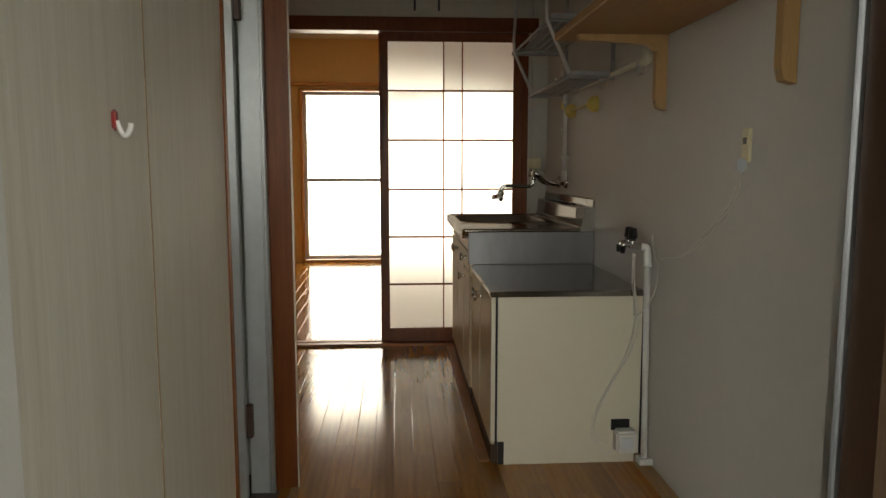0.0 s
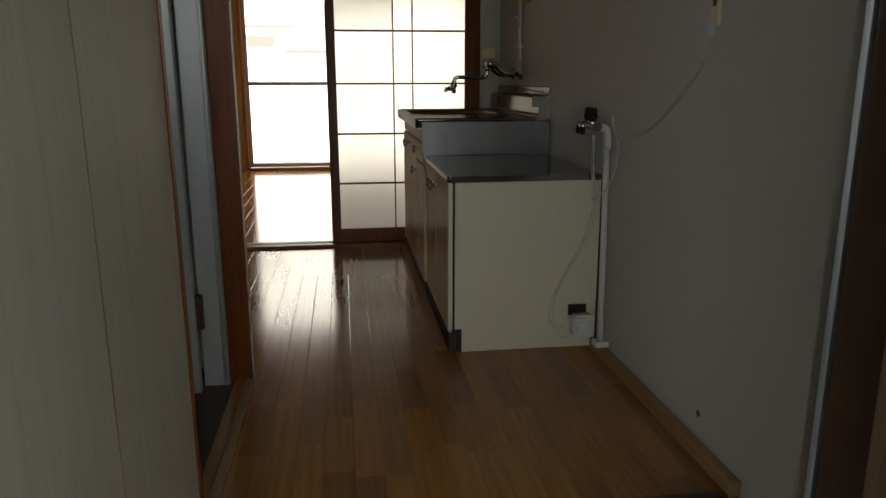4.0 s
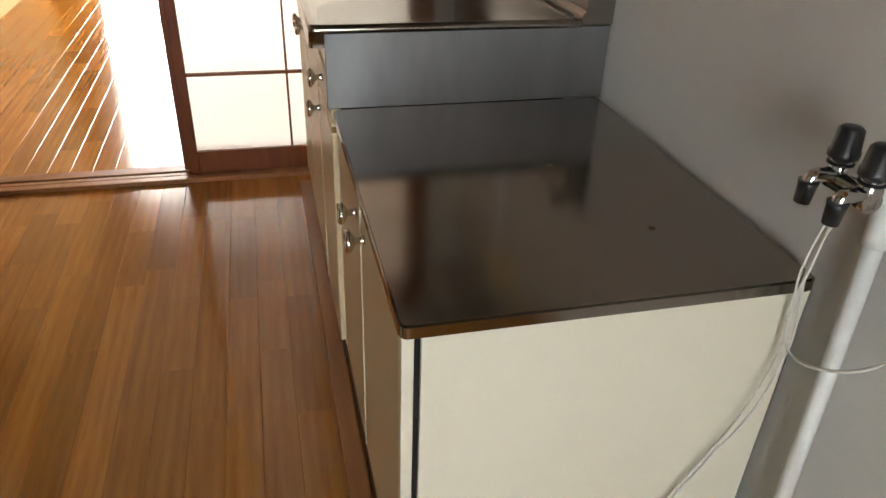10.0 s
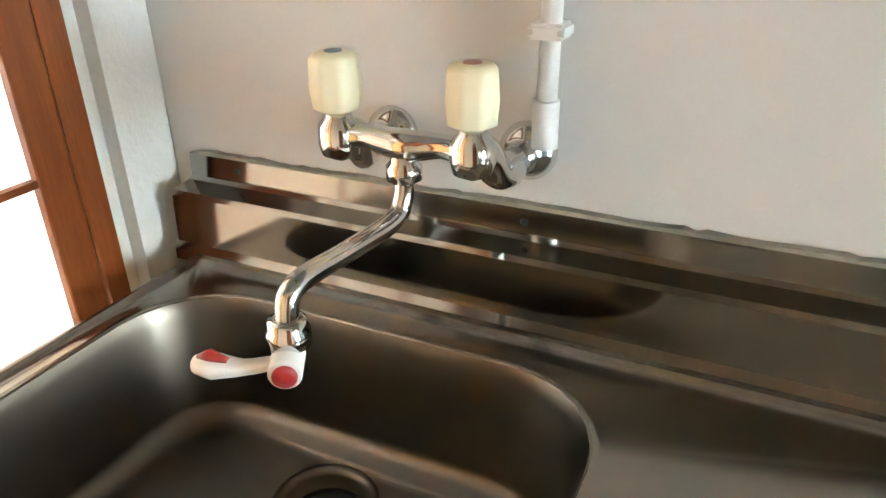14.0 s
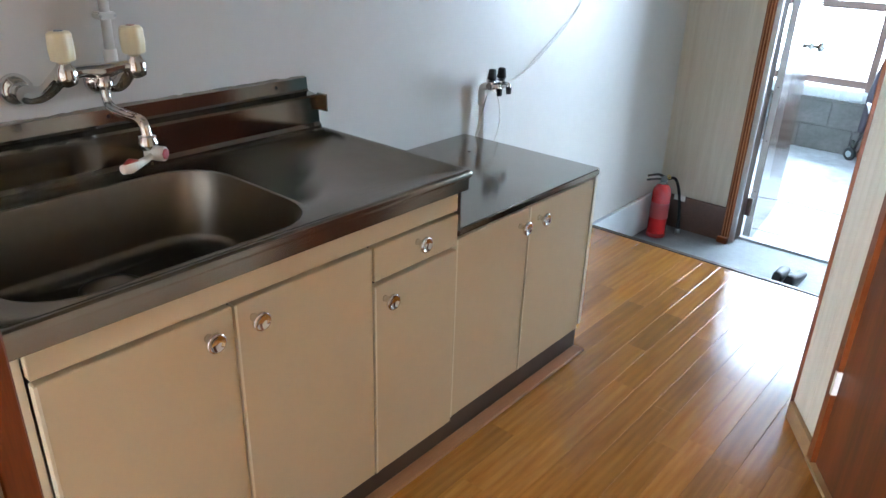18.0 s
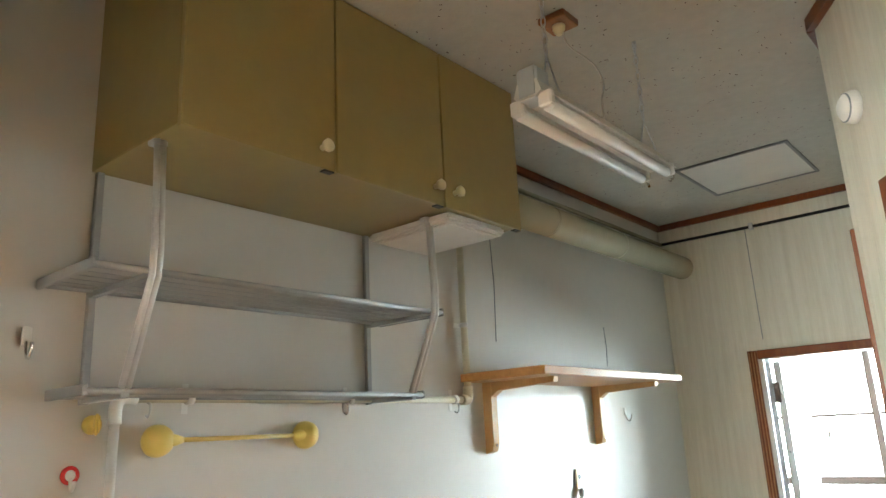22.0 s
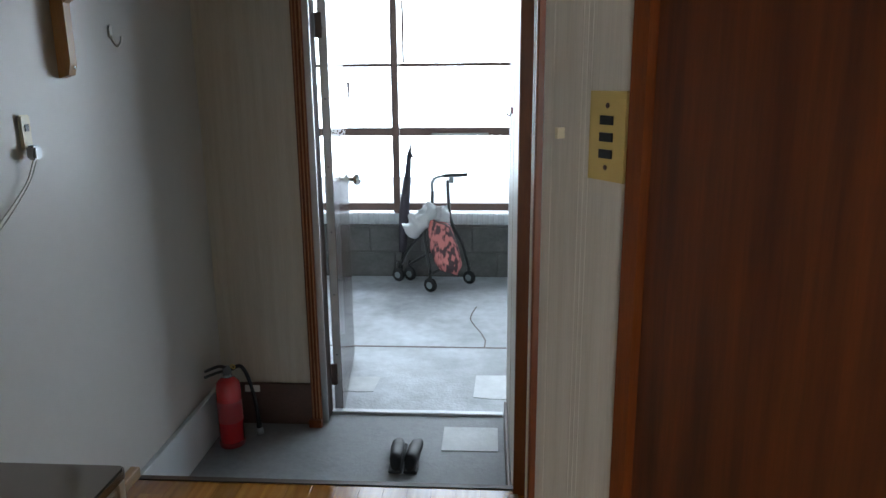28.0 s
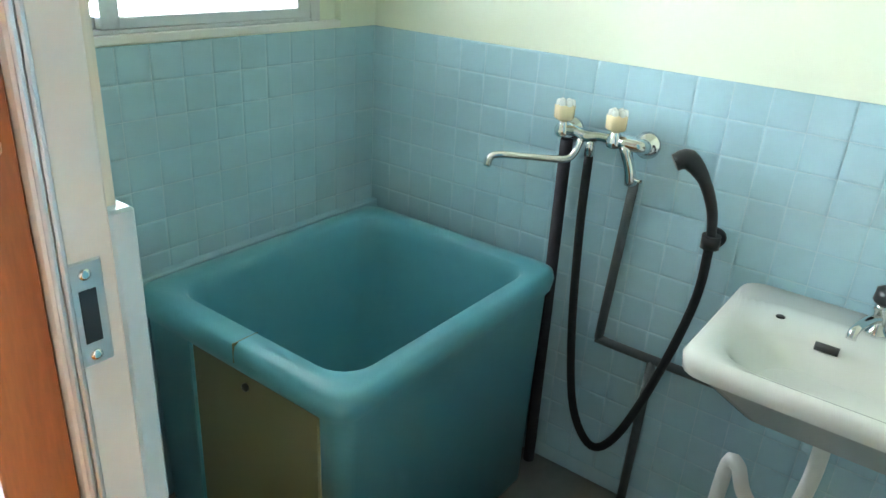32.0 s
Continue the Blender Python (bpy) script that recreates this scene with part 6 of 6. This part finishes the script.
part("spout", tube([(mx, -0.10, mz - 0.008), (mx + 0.01, -0.11, mz - 0.05), (mx + 0.03, -0.13, mz - 0.065), (mx + 0.10, -0.20, mz - 0.06), (mx + 0.145, -0.24, mz - 0.055), (mx + 0.162, -0.258, mz - 0.062), (mx + 0.167, -0.263, mz - 0.085)], 0.0095, 12, smooth_steps=4), "chrome", mix)
part("outlet", tube([(mx, -0.075, mz - 0.005), (mx, -0.075, mz - 0.05)], 0.012, 12), "chrome", mix)
part("elbow_valve", tube([(mx - 0.005, 0.01, mz - 0.005), (mx - 0.01, 0.03, mz - 0.06), (mx - 0.02, 0.035, mz - 0.10)], [0.015, 0.013, 0.016], 12, smooth_steps=3), "chrome", mix)
part("stop_lever", tube([(mx - 0.02, 0.034, mz - 0.088), (mx - 0.008, 0.05, mz - 0.086), (mx + 0.004, 0.068, mz - 0.082)], [0.008, 0.005, 0.004], 8), "chrome", mix, "small chrome stop lever")
sh = empty("shower_hose", (BX + 0.06, 0.1, 0.0), "black shower head and hose hung on the wall", "shower")
part("hose", tube([(mx, -0.075, mz - 0.045), (mx + 0.003, -0.070, 0.60), (mx + 0.006, -0.048, 0.30), (mx + 0.012, -0.008, 0.08), (mx + 0.012, 0.062, -0.015), (mx + 0.01, 0.13, 0.06), (mx - 0.005, 0.20, 0.28), (mx - 0.02, 0.245, 0.50), (mx - 0.02, 0.250, 0.66)], 0.0115, 12, smooth_steps=6), "rubber", sh)
part("holder", lathe((BX + 0.012, 0.250, 0.655), (1, 0, 0), [(0.024, 0), (0.024, 0.012), (0.016, 0.02), (0.018, 0.05)]), "rubber", sh)
part("collar", tube([(mx - 0.02, 0.250, 0.640), (mx - 0.02, 0.250, 0.672)], 0.022, 16), "black", sh)
part("shower_head", tube([(mx - 0.02, 0.250, 0.66), (mx - 0.015, 0.240, 0.73), (mx + 0.0, 0.213, 0.80), (mx + 0.02, 0.175, 0.845), (mx + 0.035, 0.150, 0.835)], [0.011, 0.0125, 0.0145, 0.024, 0.020], 16, smooth_steps=4), "black", sh)
pg = empty("drain_pipe", (BX, 0.02, 0.3), "dark grey plastic water pipe on the tiled wall", "pipe", "bathroom pipes")
part("riser", tube([(BX + 0.03, 0.035, 0.745), (BX + 0.03, 0.012, 0.33), (BX + 0.03, 0.014, 0.295), (BX + 0.03, 0.04, 0.285), (BX + 0.03, 0.42, 0.285)], 0.0125, 14, smooth_steps=3), "pvc_dark", pg)
part("branch", tube([(BX + 0.03, 0.165, 0.285), (BX + 0.03, 0.155, BZ)], 0.0125, 14), "pvc_dark", pg)
pk = empty("drain_pipe", (BX, -0.14, BZ), "dark water pipe beside the bathtub", "pipe", "bathroom pipes")
part("riser", tube([(BX + 0.045, -0.155, mz - 0.03), (BX + 0.045, -0.145, BZ)], 0.0165, 14), "umbrella", pk, "dark wrapped pipe")
wb = empty("washbasin", (BX, 0.58, 0.45), "small white ceramic washbasin on the tiled wall", "washbasin")
b = bmesh.new()
bx0, bx1, by0, by1, bzt = BX + 0.012, BX + 0.447, 0.335, 0.87, 0.575
rows = []
for x0, x1, y0, y1, r, z in ((bx0 + 0.001, bx1 - 0.10, by0 + 0.10, by1 - 0.10, 0.05, bzt - 0.15), (bx0 + 0.001, bx1 - 0.03, by0 + 0.02, by1 - 0.02, 0.06, bzt - 0.065), (bx0, bx1, by0, by1, 0.05, bzt - 0.045), (bx0, bx1 + 0.003, by0 - 0.003, by1 + 0.003, 0.05, bzt - 0.015),
                             (bx0, bx1 - 0.006, by0 + 0.006, by1 - 0.006, 0.05, bzt), (bx0 + 0.165, bx1 - 0.022, by0 + 0.045, by1 - 0.045, 0.11, bzt - 0.004), (bx0 + 0.180, bx1 - 0.034, by0 + 0.065, by1 - 0.065, 0.10, bzt - 0.022), (bx0 + 0.215, bx1 - 0.075, by0 + 0.12, by1 - 0.12, 0.07, bzt - 0.075)):
    rows.append([b.verts.new(p) for p in rounded(x0, x1, y0, y1, min(r, (x1 - x0) / 2.1), z)])
for q, s in zip(rows, rows[1:]):
    for k in range(len(q)):
        b.faces.new((q[k], q[(k + 1) % len(q)], s[(k + 1) % len(q)], s[k])).smooth = True
b.faces.new(rows[0][::-1])
b.faces.new(rows[-1])
part("bowl", b, "ceramic", wb)
part("tap_hole", lathe((bx0 + 0.145, by0 + 0.115, bzt - 0.001), (0, 0, 1), [(0.010, 0), (0.009, 0.0022), (0.003, 0.0022)], 14), "black", wb)
part("overflow", tube([(bx0 + 0.183, 0.53, bzt - 0.020), (bx0 + 0.183, 0.575, bzt - 0.020)], [0.009, 0.009], 10), "black", wb)
part("tap_body", lathe((bx0 + 0.085, 0.62, bzt), (0, 0, 1), [(0.022, 0), (0.022, 0.006), (0.014, 0.014), (0.013, 0.05), (0.017, 0.055), (0.017, 0.07)]), "chrome", wb)
part("tap_handle", lathe((bx0 + 0.085, 0.62, bzt + 0.07), (0, 0, 1), [(0.02, 0), (0.024, 0.006), (0.022, 0.03), (0.012, 0.036)]), "black", wb, "black tap handle")
part("tap_spout", tube([(bx0 + 0.085, 0.62, bzt + 0.035), (bx0 + 0.135, 0.605, bzt + 0.045), (bx0 + 0.185, 0.59, bzt + 0.04), (bx0 + 0.195, 0.587, bzt + 0.022)], 0.010, 12, smooth_steps=4), "chrome", wb)
part("trap", tube([(bx0 + 0.22, 0.60, bzt - 0.14), (bx0 + 0.22, 0.60, bzt - 0.30), (bx0 + 0.22, 0.58, bzt - 0.42), (bx0 + 0.21, 0.53, bzt - 0.46), (bx0 + 0.20, 0.48, bzt - 0.42), (bx0 + 0.20, 0.455, bzt - 0.36), (bx0 + 0.19, 0.43, bzt - 0.40), (bx0 + 0.19, 0.425, BZ)], 0.017, 14, smooth_steps=5), "pvc_white", wb, "white plastic trap")
part("trap_nut", tube([(bx0 + 0.22, 0.60, bzt - 0.17), (bx0 + 0.22, 0.60, bzt - 0.20)], 0.026, 14), "pvc_white", wb)

# ---- pieces: floorboards, wall tiles, parapet blocks ----


def board_mesh(w, l, ease=(0.0018, 0.0004), h=0.012):
    a = w / 2 - 0.0002
    out = [(-a, -h), (-a, -ease[1]), (-a + ease[0], 0.0), (a - ease[0], 0.0), (a, -ease[1]), (a, -h)]
    return mesh_of("floorboard", extrude([(x, -l / 2 + 0.0001, z) for x, z in out], (0, l - 0.0002, 0)), "floor_wood")


rng = random.Random(11)
BW = 0.0757


def boards(parent, x0, x1, start, yb, ease):
    """Floorboards in rows along y, cut to the room; start(x) is where the floor begins in that row."""
    long_mesh = {l: board_mesh(BW, l, ease) for l in (0.303, 0.454, 0.606, 0.909)}
    x = x1 - BW / 2
    while x > x0 - BW / 2:
        ya = start(x)
        y = ya - rng.uniform(0, 0.6)
        while y < yb:
            l = rng.choice((0.303, 0.454, 0.606, 0.909))
            a, c = max(y, ya), min(y + l, yb)
            y += l
            if c - a < 0.02:
                continue
            piece("floorboard", long_mesh[l] if abs((c - a) - l) < 1e-6 else board_mesh(BW, c - a, ease), parent, (x, (a + c) / 2, 0))
        x -= BW


boards(kitchen_floor, XK - 0.02, 0.0, lambda x: 0.022 if x > XL - 0.04 else 0.90, 2.766, (0.0018, 0.0004))
boards(room_floor, -2.17, 0.58, lambda x: 2.886, YB - 0.03, (0.0028, 0.0007))

TW, TH = 0.0828, 0.0832


def tile_mesh(along):
    """One pillowed tile, its face towards +x or +y."""
    w, h = TW / 2 - 0.0008, TH / 2 - 0.0008
    bm = bmesh.new()
    rows = []
    for inset, out in ((0.0, 0.0), (0.0, 0.0045), (0.0016, 0.0062), (0.0055, 0.0070)):
        ring = [(-w + inset, -h + inset), (w - inset, -h + inset), (w - inset, h - inset), (-w + inset, h - inset)]
        rows.append([bm.verts.new((out, u, v) if along == "x" else (u, out, v)) for u, v in ring])
    for q, r in zip(rows, rows[1:]):
        for k in range(4):
            bm.faces.new((q[k], q[(k + 1) % 4], r[(k + 1) % 4], r[k])).smooth = True
    bm.faces.new(rows[-1])
    return mesh_of("wall_tile", bm, "tile")


tile_w, tile_n = tile_mesh("x"), tile_mesh("y")
ww = bpy.data.objects["wall_west_bathroom"]
wnb = bpy.data.objects["wall_north_bathroom"]
part("grout_bed", box(BX, BX + 0.0086, BY0, BY1, BZ, 1.013), "grout", ww)
part("grout_bed", box(BX + 0.0086, -1.382, BY0, BY0 + 0.0086, BZ, 1.013), "grout", wnb)
for j in range(14):
    z = 1.0145 - TH * (j + 0.5)
    for i in range(22):
        y = BY0 + TW * (i + 0.5)
        if z > 0.36 or y > -0.16:
            piece("wall_tile", tile_w, ww, (BX + 0.0036, y, z))
    for i in range(16):
        x = BX + 0.012 + TW * (i + 0.5)
        if z > 0.36 or x > -1.92:
            piece("wall_tile", tile_n, wnb, (x, BY0 + 0.0036, z))
blk = mesh_of("concrete_block", box(-0.194, 0.194, 0, 0.012, -0.094, 0.094, 0.004), "block")
for j in range(2):
    for i in range(9):
        piece("concrete_block", blk, parapet, (-2.6 + 0.395 * i + 0.19 * (j % 2), -3.362, OZ + 0.1 + 0.2 * j))
